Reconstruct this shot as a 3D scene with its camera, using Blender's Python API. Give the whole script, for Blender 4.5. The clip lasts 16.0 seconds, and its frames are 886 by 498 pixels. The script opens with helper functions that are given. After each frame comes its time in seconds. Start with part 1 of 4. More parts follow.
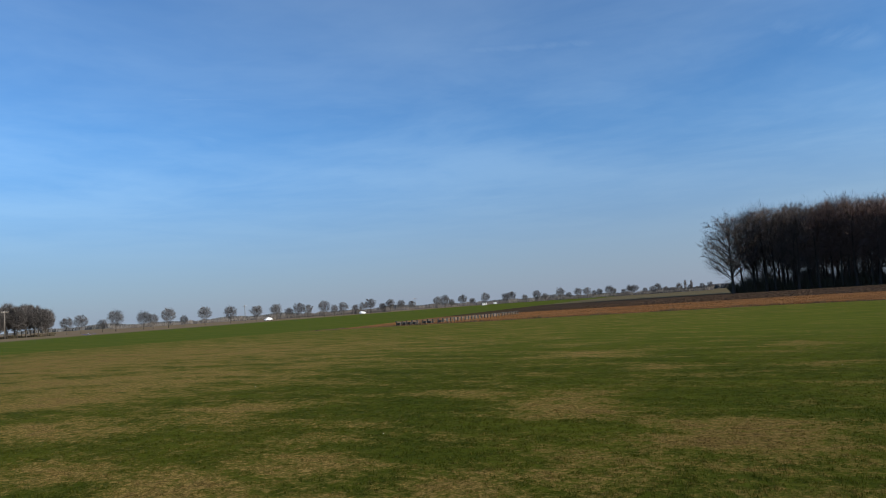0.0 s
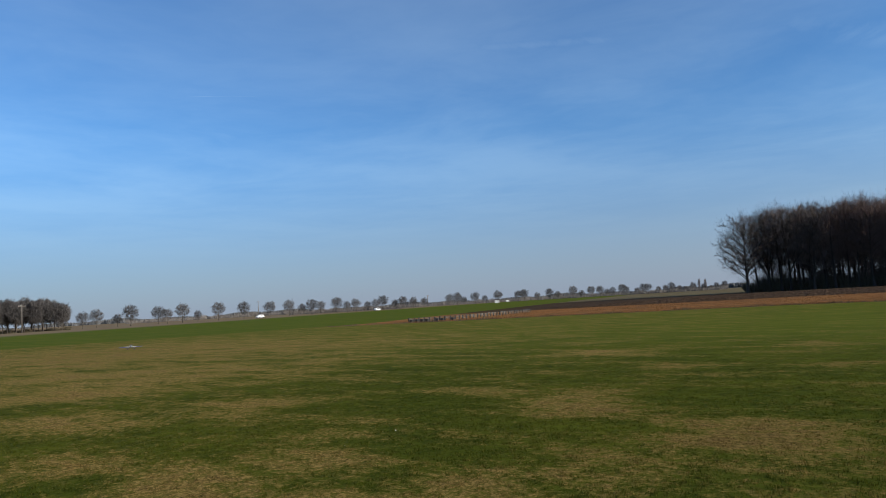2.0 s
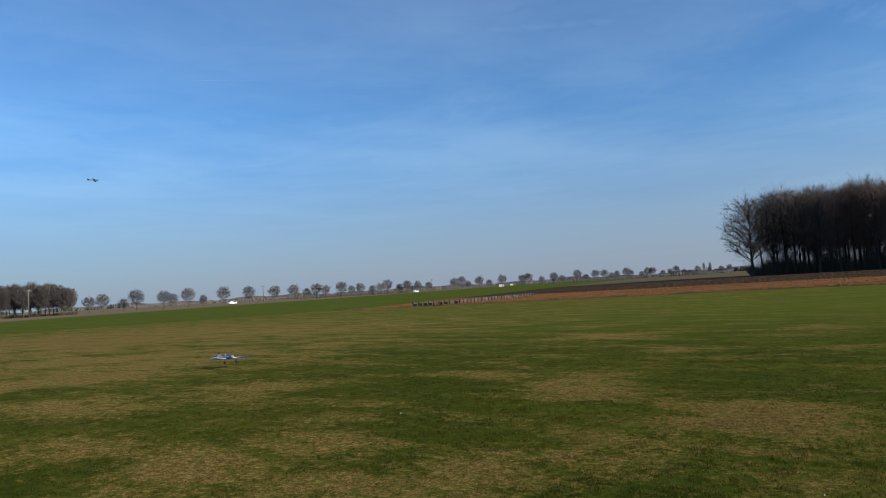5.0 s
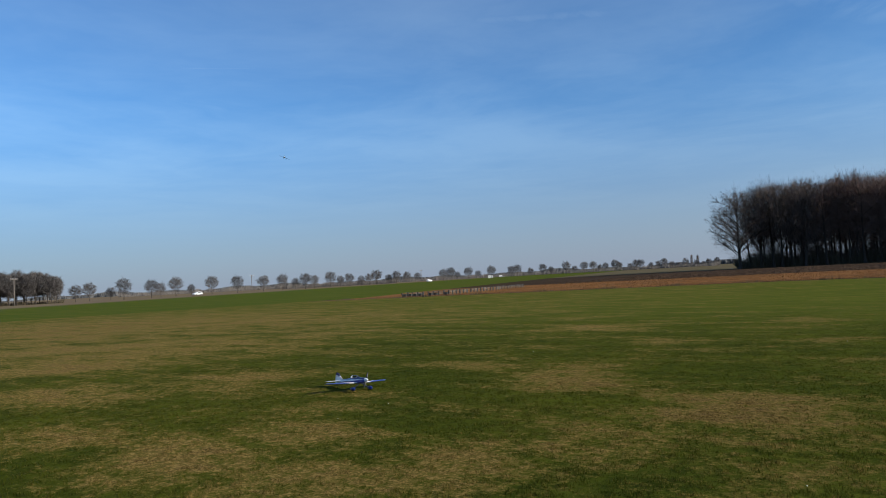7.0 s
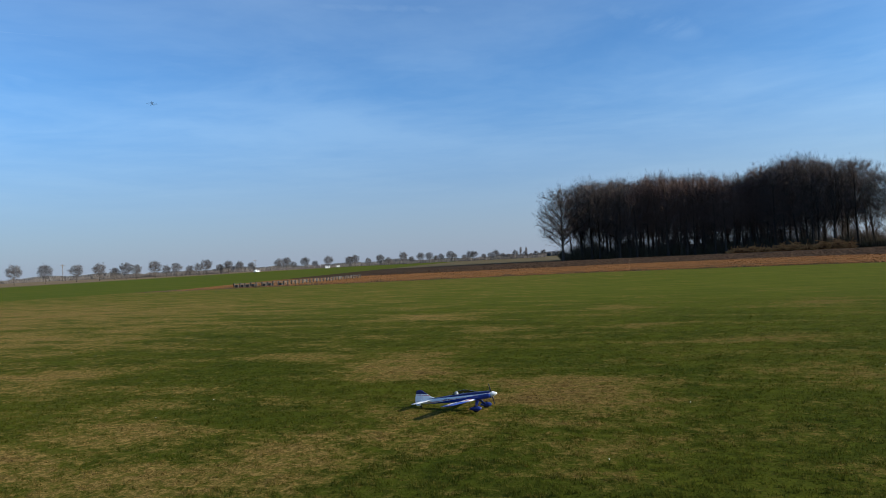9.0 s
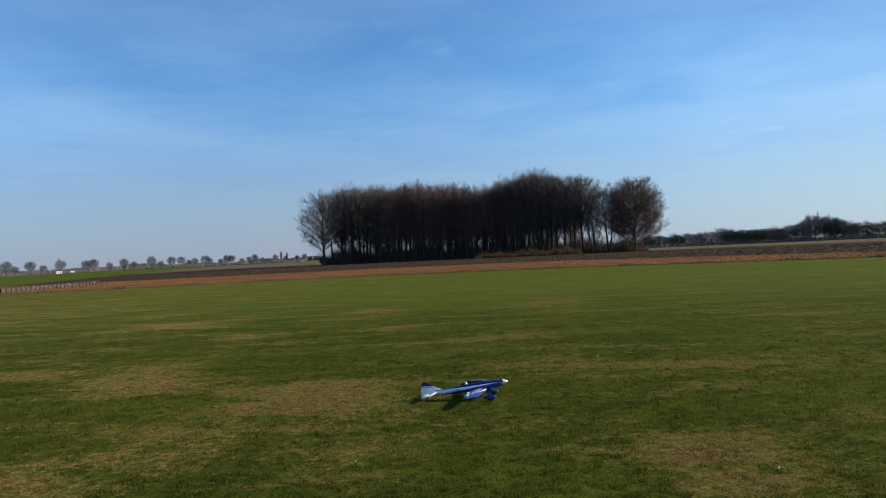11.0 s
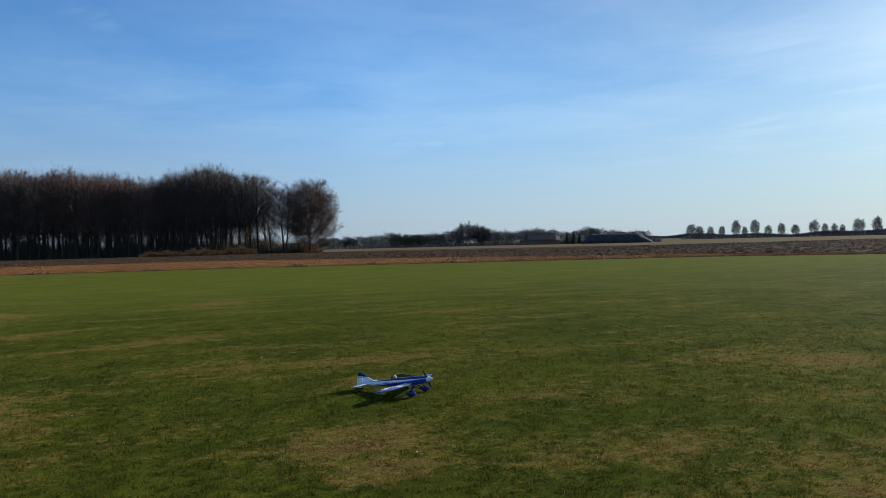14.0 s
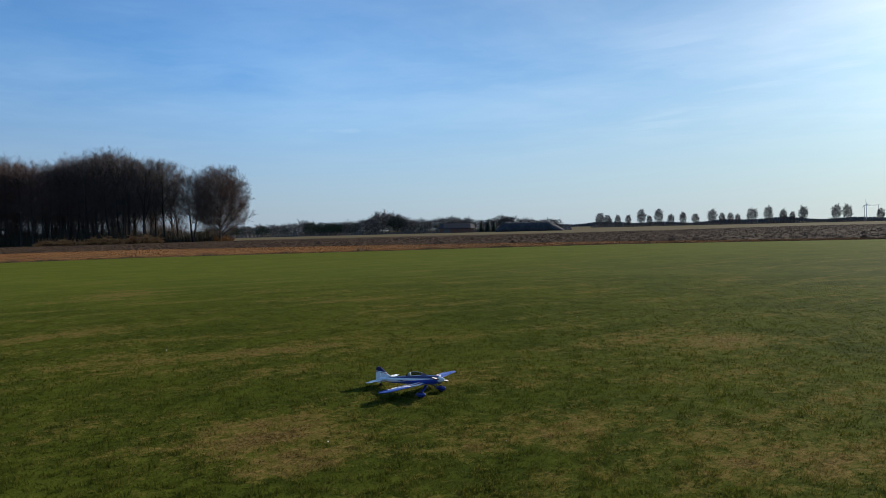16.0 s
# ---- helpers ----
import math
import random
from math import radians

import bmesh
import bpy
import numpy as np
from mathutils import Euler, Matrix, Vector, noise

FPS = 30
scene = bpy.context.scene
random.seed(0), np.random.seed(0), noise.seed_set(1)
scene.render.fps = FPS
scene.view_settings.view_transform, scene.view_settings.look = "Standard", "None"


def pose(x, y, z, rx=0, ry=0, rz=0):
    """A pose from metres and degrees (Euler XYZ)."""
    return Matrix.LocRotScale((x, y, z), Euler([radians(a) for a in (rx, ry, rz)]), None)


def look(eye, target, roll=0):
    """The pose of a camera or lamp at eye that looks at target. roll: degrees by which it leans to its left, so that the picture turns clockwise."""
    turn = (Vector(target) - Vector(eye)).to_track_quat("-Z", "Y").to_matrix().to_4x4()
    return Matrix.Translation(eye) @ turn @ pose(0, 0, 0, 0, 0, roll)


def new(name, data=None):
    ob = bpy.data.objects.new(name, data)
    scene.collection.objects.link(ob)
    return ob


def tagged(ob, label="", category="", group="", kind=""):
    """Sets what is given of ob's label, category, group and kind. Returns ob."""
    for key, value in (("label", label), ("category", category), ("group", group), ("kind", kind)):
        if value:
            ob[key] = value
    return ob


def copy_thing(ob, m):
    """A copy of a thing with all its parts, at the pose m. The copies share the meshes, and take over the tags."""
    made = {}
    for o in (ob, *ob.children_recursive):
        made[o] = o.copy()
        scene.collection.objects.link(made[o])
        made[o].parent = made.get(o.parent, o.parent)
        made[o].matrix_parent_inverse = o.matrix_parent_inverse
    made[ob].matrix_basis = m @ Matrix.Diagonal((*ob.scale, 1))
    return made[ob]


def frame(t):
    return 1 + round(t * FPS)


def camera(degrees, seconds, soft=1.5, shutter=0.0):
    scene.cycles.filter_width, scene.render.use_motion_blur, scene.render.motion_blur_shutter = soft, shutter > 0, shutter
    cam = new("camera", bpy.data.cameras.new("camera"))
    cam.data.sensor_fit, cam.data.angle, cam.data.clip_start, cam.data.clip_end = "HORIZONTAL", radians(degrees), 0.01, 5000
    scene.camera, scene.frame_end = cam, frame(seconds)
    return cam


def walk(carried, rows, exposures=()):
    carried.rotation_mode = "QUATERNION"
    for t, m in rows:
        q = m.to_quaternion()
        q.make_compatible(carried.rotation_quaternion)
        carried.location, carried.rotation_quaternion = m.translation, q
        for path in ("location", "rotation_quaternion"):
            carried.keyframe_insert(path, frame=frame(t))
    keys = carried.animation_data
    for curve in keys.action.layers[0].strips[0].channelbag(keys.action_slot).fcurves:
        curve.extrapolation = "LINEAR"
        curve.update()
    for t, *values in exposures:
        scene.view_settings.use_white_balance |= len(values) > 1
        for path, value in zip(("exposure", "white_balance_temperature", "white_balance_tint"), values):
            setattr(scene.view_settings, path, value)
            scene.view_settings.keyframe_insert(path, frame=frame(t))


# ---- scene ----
# the camera: held at eye height by someone who turns on the spot
cam = camera(64.75, 16.0, 0.8, 0.1)
EYE, ARM = 1.65, 0.3


def held(yaw, pitch, lean):
    a = radians(yaw)
    return pose(-ARM * math.sin(a), ARM * math.cos(a), EYE, 0, 0, yaw) @ pose(0, 0, 0, 90 + pitch) @ pose(0, 0, 0, 0, 0, -lean)


ROWS = [
    (0.0, 34.35, 4.62, 3.75),
    (0.5, 34.64, 4.48, 3.55),
    (1.0, 34.93, 4.46, 3.5),
    (1.5, 35.22, 4.5, 3.47),
    (2.0, 35.4, 4.46, 3.31),
    (2.5, 35.55, 4.39, 3.16),
    (3.0, 35.7, 4.23, 3.15),
    (3.5, 35.78, 3.97, 3.3),
    (4.0, 35.84, 3.7, 3.41),
    (6.5, 35.38, 2.5, 3.05),
    (7.0, 35.0, 2.38, 3.05),
    (7.5, 34.68, 2.19, 3.02),
    (8.0, 32.07, 1.88, 3.07),
    (8.5, 27.45, 1.44, 3.08),
    (9.0, 21.82, 0.92, 2.79),
    (9.5, 14.8, 0.55, 2.45),
    (12.0, -4.19, 0.26, 1.81),
    (12.5, -9.24, 0.24, 0.97),
    (13.0, -15.26, 0.06, 1.19),
    (13.5, -20.56, -0.16, 0.78),
    (14.0, -23.63, -0.5, 1.35),
    (14.5, -25.59, -0.81, 1.68),
    (15.0, -27.2, -1.09, 1.71),
    (15.5, -29.56, -1.6, 0.81),
    (16.0, -30.51, -1.63, 1.38),
]
walk(cam, [(t, held(y, p, r)) for t, y, p, r in ROWS], [(0.0, 0.34), (7.5, 0.34), (9.5, 0.52), (12.5, 0.52), (14.0, 0.42), (16.0, 0.36)])

# ---- sky, cirrus and the low winter sun ----
SUN_AZ, SUN_EL = -80.0, 22.0        # degrees from +y towards -x, and above the ground
world = bpy.data.worlds.new("sky")
scene.world = world
world.use_nodes = True
nt = world.node_tree
nt.nodes.clear()


def N(tree, kind, ins=None, operation=None, use_clamp=False, interpolation_type=None, data_type=None, attribute_name=None):
    n = tree.nodes.new(kind)
    if operation:
        n.operation = operation
    if use_clamp:
        n.use_clamp = True
    if interpolation_type:
        n.interpolation_type = interpolation_type
    if data_type:
        n.data_type = data_type
    if attribute_name:
        n.attribute_name = attribute_name
    for k, v in (ins or {}).items():
        s = n.inputs[k]
        if isinstance(v, bpy.types.NodeSocket):
            tree.links.new(v, s)
        else:
            s.default_value = v
    return n


def M(tree, op, a, b=0.0, c=0.0, clamp=False):
    return N(tree, "ShaderNodeMath", {0: a, 1: b, 2: c}, operation=op, use_clamp=clamp).outputs[0]


def span(tree, v, lo, hi, a=0.0, b=1.0, smooth=True):
    return N(tree, "ShaderNodeMapRange", {"Value": v, "From Min": lo, "From Max": hi, "To Min": a, "To Max": b},
             interpolation_type="SMOOTHSTEP" if smooth else "LINEAR").outputs[0]


def blend(tree, f, a, b):
    n = N(tree, "ShaderNodeMix", data_type="RGBA")
    for s, v in ((n.inputs[0], f), (n.inputs[6], a), (n.inputs[7], b)):
        if isinstance(v, bpy.types.NodeSocket):
            tree.links.new(v, s)
        else:
            s.default_value = v if not isinstance(v, tuple) else (*v, 1.0)[:4]
    return n.outputs[2]


def noise_at(tree, vec, scale, detail=4.0, rough=0.55, out=0):
    return N(tree, "ShaderNodeTexNoise", {"Vector": vec, "Scale": scale, "Detail": detail, "Roughness": rough}).outputs[out]


sky = N(nt, "ShaderNodeTexSky")
sky.sky_type, sky.sun_disc, sky.altitude = "NISHITA", False, 20
sky.sun_elevation, sky.sun_rotation = radians(SUN_EL), radians(-SUN_AZ)
sky.air_density, sky.dust_density, sky.ozone_density = 1.0, 0.8, 2.0
way = N(nt, "ShaderNodeTexCoord").outputs["Generated"]
sep = N(nt, "ShaderNodeSeparateXYZ", {0: way})
up = M(nt, "MAXIMUM", sep.outputs[2], 0.03)
flat = N(nt, "ShaderNodeCombineXYZ", {0: M(nt, "DIVIDE", sep.outputs[0], up), 1: M(nt, "DIVIDE", sep.outputs[1], up)}).outputs[0]
warp = N(nt, "ShaderNodeVectorMath", {0: flat, 1: N(nt, "ShaderNodeVectorMath", {0: noise_at(nt, flat, 0.5, 3.0, 0.5, 1), "Scale": 1.3}, operation="SCALE").outputs[0]}, operation="ADD").outputs[0]
turned = N(nt, "ShaderNodeMapping", {"Vector": warp, "Rotation": (0, 0, radians(-112))}).outputs[0]
streaks = N(nt, "ShaderNodeMapping", {"Vector": turned, "Scale": (0.30, 1.0, 1.0)}).outputs[0]
cirrus = M(nt, "MULTIPLY", span(nt, noise_at(nt, streaks, 0.75, 7.0, 0.60), 0.40, 0.85, 0.0, 0.62), span(nt, noise_at(nt, flat, 0.30, 3.0, 0.5), 0.36, 0.66))
veil = span(nt, noise_at(nt, warp, 0.50, 6.0, 0.60), 0.28, 0.74, 0.10, 0.50)
cover = M(nt, "MULTIPLY", M(nt, "MAXIMUM", M(nt, "MULTIPLY", cirrus, 1.0), veil), span(nt, sep.outputs[2], 0.03, 0.22))

# single wisps and an old contrail: bearing and height of both ends, half width, strength
WISPS = [
    (55.5, 16.9, 46.9, 17.1, 0.0011, 0.50),
    (51.1, 19.6, 14.4, 19.1, 0.0160, 0.42),
    (8.6, 19.1, 0.3, 15.8, 0.0380, 0.34),
    (-19.3, 8.1, -24.4, 8.1, 0.0090, 0.38),
    (-44.6, 7.3, -62.7, 11.2, 0.0320, 0.30),
    (-32.5, 11.1, -46.0, 16.7, 0.0300, 0.28),
    (8.4, 19.4, 2.2, 16.6, 0.0420, 0.26),
]
feather = span(nt, noise_at(nt, streaks, 2.2, 6.0, 0.65), 0.30, 0.62, 0.25, 1.0)
for b0, e0, b1, e1, half_width, thick in WISPS:
    ends = [Vector((-math.sin(radians(b)) * math.cos(radians(e)), math.cos(radians(b)) * math.cos(radians(e)), math.sin(radians(e)))) for b, e in ((b0, e0), (b1, e1))]
    across, centre = ends[0].cross(ends[1]).normalized(), (ends[0] + ends[1]).normalized()
    reach = centre.angle(ends[0])
    off = M(nt, "ABSOLUTE", N(nt, "ShaderNodeVectorMath", {0: way, 1: tuple(across)}, operation="DOT_PRODUCT").outputs["Value"])
    along_it = N(nt, "ShaderNodeVectorMath", {0: way, 1: tuple(centre)}, operation="DOT_PRODUCT").outputs["Value"]
    body = M(nt, "MULTIPLY", span(nt, off, 0.0, half_width, thick, 0.0), span(nt, along_it, math.cos(reach * 1.25), math.cos(reach * 0.55)))
    cover = M(nt, "MAXIMUM", cover, M(nt, "MULTIPLY", body, feather))
haze = span(nt, sep.outputs[2], -0.02, 0.26, 0.8, 0.0)
to_sun = (-math.sin(radians(SUN_AZ)) * math.cos(radians(SUN_EL)), math.cos(radians(SUN_AZ)) * math.cos(radians(SUN_EL)), math.sin(radians(SUN_EL)))
near_sun = N(nt, "ShaderNodeVectorMath", {0: way, 1: to_sun}, operation="DOT_PRODUCT").outputs["Value"]
clear = blend(nt, span(nt, near_sun, 0.40, 1.0), (0.52, 1.10, 1.70), (0.56, 0.84, 1.06))
air = N(nt, "ShaderNodeVectorMath", {0: sky.outputs[0], 1: clear}, operation="MULTIPLY").outputs[0]
bright = N(nt, "ShaderNodeVectorMath", {0: air, 1: (2.1, 1.36, 1.04), 2: (1.8, 1.9, 1.9)}, operation="MULTIPLY_ADD").outputs[0]
clouded = blend(nt, cover, air, bright)
low = blend(nt, span(nt, near_sun, -0.2, 0.85), (3.85, 4.25, 5.5), (5.7, 6.6, 7.8))
clouded = blend(nt, haze, clouded, low)
N(nt, "ShaderNodeOutputWorld", {"Surface": N(nt, "ShaderNodeBackground", {"Color": clouded, "Strength": 0.069}).outputs[0]})

sun = new("sun", bpy.data.lights.new("sun", "SUN"))
sun.data.energy, sun.data.angle, sun.data.color = 5.0, radians(0.6), (1.0, 0.93, 0.82)
sa, se = radians(SUN_AZ), radians(SUN_EL)
sun.matrix_world = look((0, 0, 0), (math.sin(sa) * math.cos(se), -math.cos(sa) * math.cos(se), -math.sin(se)))

# ---- materials ----
def material(name, rough=0.8, metal=0.0, spec=0.3):
    m = bpy.data.materials.new(name)
    m.use_nodes = True
    b = m.node_tree.nodes["Principled BSDF"]
    b.inputs["Roughness"].default_value, b.inputs["Metallic"].default_value = rough, metal
    b.inputs["Specular IOR Level"].default_value = spec
    return m, m.node_tree, b


def put(tree, value, socket):
    if isinstance(value, bpy.types.NodeSocket):
        tree.links.new(value, socket)
    else:
        socket.default_value = (*value, 1.0) if isinstance(value, tuple) else value


def plain(name, a, b, scale=6.0, rough=0.7, metal=0.0, spec=0.3, bump=0.0, coords="Object"):
    """Two tones broken up at two scales, with a fine relief."""
    m, t, bs = material(name, rough, metal, spec)
    v = N(t, "ShaderNodeTexCoord").outputs[coords]
    f = M(t, "ADD", M(t, "MULTIPLY", noise_at(t, v, scale), 0.6), M(t, "MULTIPLY", noise_at(t, v, scale * 7), 0.4))
    put(t, blend(t, span(t, f, 0.35, 0.65), a, b), bs.inputs["Base Color"])
    put(t, span(t, noise_at(t, v, scale * 3), 0.3, 0.7, max(0.05, rough - 0.1), min(1, rough + 0.1)), bs.inputs["Roughness"])
    if bump:
        put(t, N(t, "ShaderNodeBump", {"Height": noise_at(t, v, scale * 9), "Strength": bump, "Distance": 0.02}).outputs[0], bs.inputs["Normal"])
    return m


def wood_of(name, a, b):
    """Bark or twigs, each tree a little different."""
    m, t, bs = material(name, 0.9, 0.0, 0.15)
    r = N(t, "ShaderNodeObjectInfo").outputs["Random"]
    v = N(t, "ShaderNodeTexCoord").outputs["Object"]
    f = M(t, "ADD", M(t, "MULTIPLY", r, 0.5), M(t, "MULTIPLY", noise_at(t, v, 0.7), 0.6), 0.0)
    put(t, blend(t, span(t, f, 0.2, 0.9), a, b), bs.inputs["Base Color"])
    return m


DARKBARK = wood_of("dark_bark", (0.030, 0.025, 0.022), (0.056, 0.046, 0.039))
BARK = wood_of("bark", (0.050, 0.042, 0.036), (0.10, 0.084, 0.068))
TWIG = wood_of("bare_twigs", (0.090, 0.072, 0.064), (0.165, 0.128, 0.110))
TWIG_RED = wood_of("russet_twigs", (0.105, 0.070, 0.058), (0.175, 0.116, 0.094))
EVERGREEN = wood_of("dark_needles", (0.035, 0.052, 0.034), (0.060, 0.078, 0.050))
IVY = wood_of("brushwood", (0.040, 0.040, 0.026), (0.085, 0.070, 0.045))
STRAW = plain("dead_stems", (0.13, 0.058, 0.020), (0.20, 0.10, 0.036), 0.3, 0.9, spec=0.1)
CLOD = plain("ploughed_earth", (0.040, 0.025, 0.015), (0.080, 0.050, 0.031), 0.8, 0.95, spec=0.04, bump=0.4)
LOG = plain("stacked_branches", (0.38, 0.15, 0.05), (0.60, 0.29, 0.10), 1.5, 0.9, bump=0.3)
HEAP = plain("heaped_brushwood", (0.07, 0.028, 0.012), (0.22, 0.09, 0.032), 1.2, 0.95, spec=0.05, bump=0.6)
WHITE = plain("white_paint", (0.74, 0.75, 0.76), (0.82, 0.82, 0.82), 3, 0.35, spec=0.5)
RUBBER = plain("black_rubber", (0.012, 0.012, 0.012), (0.03, 0.03, 0.03), 40, 0.8)
STEEL = plain("grey_steel", (0.30, 0.31, 0.32), (0.42, 0.43, 0.44), 12, 0.45, 0.8, 0.5)
POLE = plain("weathered_pole", (0.10, 0.09, 0.08), (0.17, 0.15, 0.13), 2, 0.85)
POST = plain("dark_fence_wood", (0.035, 0.034, 0.032), (0.075, 0.07, 0.06), 3, 0.9)
NET = plain("grey_netting", (0.16, 0.17, 0.16), (0.26, 0.27, 0.25), 3, 0.9)
ROOF = plain("dark_roof_tiles", (0.025, 0.024, 0.026), (0.05, 0.046, 0.045), 1.0, 0.8)
BRICK = plain("brown_brick", (0.15, 0.075, 0.05), (0.22, 0.11, 0.075), 2.0, 0.9)
DARKGLASS = plain("car_window", (0.01, 0.012, 0.014), (0.02, 0.022, 0.025), 2, 0.1, 0, 0.6)
SHED = plain("black_tarpaulin", (0.030, 0.031, 0.034), (0.060, 0.060, 0.062), 0.5, 0.85, spec=0.15, bump=0.2)
# the horizon wood's base colour holds the blue of distance haze
HAZEWOOD = wood_of("far_wood", (0.080, 0.086, 0.092), (0.12, 0.12, 0.12))
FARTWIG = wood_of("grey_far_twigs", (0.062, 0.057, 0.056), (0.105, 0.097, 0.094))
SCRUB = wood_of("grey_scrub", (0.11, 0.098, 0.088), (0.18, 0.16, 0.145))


# the turf: mown grass that has died back in patches, and what lies round it
def zones(t):
    p = N(t, "ShaderNodeNewGeometry").outputs["Position"]
    s = N(t, "ShaderNodeSeparateXYZ", {0: p})
    x, y = s.outputs[0], s.outputs[1]
    wob = M(t, "MULTIPLY", M(t, "SUBTRACT", noise_at(t, p, 0.35, 3.0), 0.5), 3.0)
    lines = [(62.4, 0.243), (59.0, -0.10), (61.4, -0.394), (83.2, -0.90)]
    edge = None
    for c, k in lines:
        v = M(t, "MULTIPLY_ADD", x, k, c)
        edge = v if edge is None else M(t, "MINIMUM", edge, v)
    beyond = M(t, "ADD", M(t, "SUBTRACT", y, edge), M(t, "MULTIPLY", wob, 0.5))
    left = M(t, "MINIMUM", M(t, "MULTIPLY_ADD", y, 0.42, -73.2), M(t, "MULTIPLY_ADD", y, -0.32, -32.4))
    west = M(t, "ADD", M(t, "SUBTRACT", left, x), M(t, "MULTIPLY", wob, 0.3))
    return p, x, y, wob, beyond, west


def turf_colour(t, p, dry):
    """Grass from green to straw by how far it has died back."""
    wide = N(t, "ShaderNodeMapping", {"Vector": p, "Rotation": (0, 0, 0.3), "Scale": (0.5, 1.3, 1)}).outputs[0]
    n1, n2, n3, n4 = noise_at(t, wide, 0.75, 6.0, 0.62), noise_at(t, p, 3.2, 4.0, 0.65), noise_at(t, p, 11.0, 4.0, 0.75), noise_at(t, p, 32.0, 3.0, 0.75)
    grain = M(t, "ADD", M(t, "MULTIPLY", M(t, "SUBTRACT", n3, 0.5), 2.0), M(t, "MULTIPLY", M(t, "SUBTRACT", n4, 0.5), 1.3))
    broad = M(t, "ADD", M(t, "MULTIPLY", M(t, "SUBTRACT", n1, 0.5), 2.3), M(t, "MULTIPLY", M(t, "SUBTRACT", n2, 0.5), 1.6))
    d = M(t, "ADD", dry, M(t, "ADD", broad, grain))
    green = blend(t, span(t, noise_at(t, p, 0.30, 4.0), 0.36, 0.64), (0.036, 0.051, 0.0065), (0.060, 0.071, 0.0085))
    tuft = M(t, "ADD", M(t, "MULTIPLY", noise_at(t, p, 8.0, 4.0, 0.7), 0.6), M(t, "MULTIPLY", noise_at(t, p, 1.7, 3.0, 0.6), 0.4))
    green = blend(t, span(t, tuft, 0.36, 0.62), blend(t, 0.55, green, (0.014, 0.022, 0.002)), blend(t, 0.25, green, (0.095, 0.100, 0.008)))
    far_y = N(t, "ShaderNodeSeparateXYZ", {0: p}).outputs[1]
    green = blend(t, M(t, "MULTIPLY", span(t, far_y, 12.0, 34.0, 0.0, 1.2), n1), green, (0.090, 0.106, 0.011))     # distant green painted lighter, for the sunlit tips seen at a grazing angle
    half = blend(t, span(t, d, 0.12, 0.62), green, (0.098, 0.085, 0.016))
    litter = blend(t, span(t, M(t, "ADD", M(t, "MULTIPLY", n3, 0.5), M(t, "MULTIPLY", n4, 0.5)), 0.42, 0.58), (0.055, 0.034, 0.010), (0.265, 0.180, 0.054))
    east = span(t, N(t, "ShaderNodeSeparateXYZ", {0: p}).outputs[0], -9.0, 3.0, 0.0, 0.75)
    litter = blend(t, east, litter, blend(t, span(t, M(t, "ADD", M(t, "MULTIPLY", n3, 0.5), M(t, "MULTIPLY", n4, 0.5)), 0.40, 0.60), (0.042, 0.028, 0.008), (0.130, 0.092, 0.026)))     # darker, browner litter to the east
    straw = blend(t, span(t, d, 0.42, 0.95), half, litter)
    soil = blend(t, span(t, n3, 0.35, 0.65), (0.050, 0.028, 0.011), (0.125, 0.074, 0.028))
    return blend(t, span(t, d, 0.95, 1.6, 0.0, 0.7), straw, soil), n3, n2


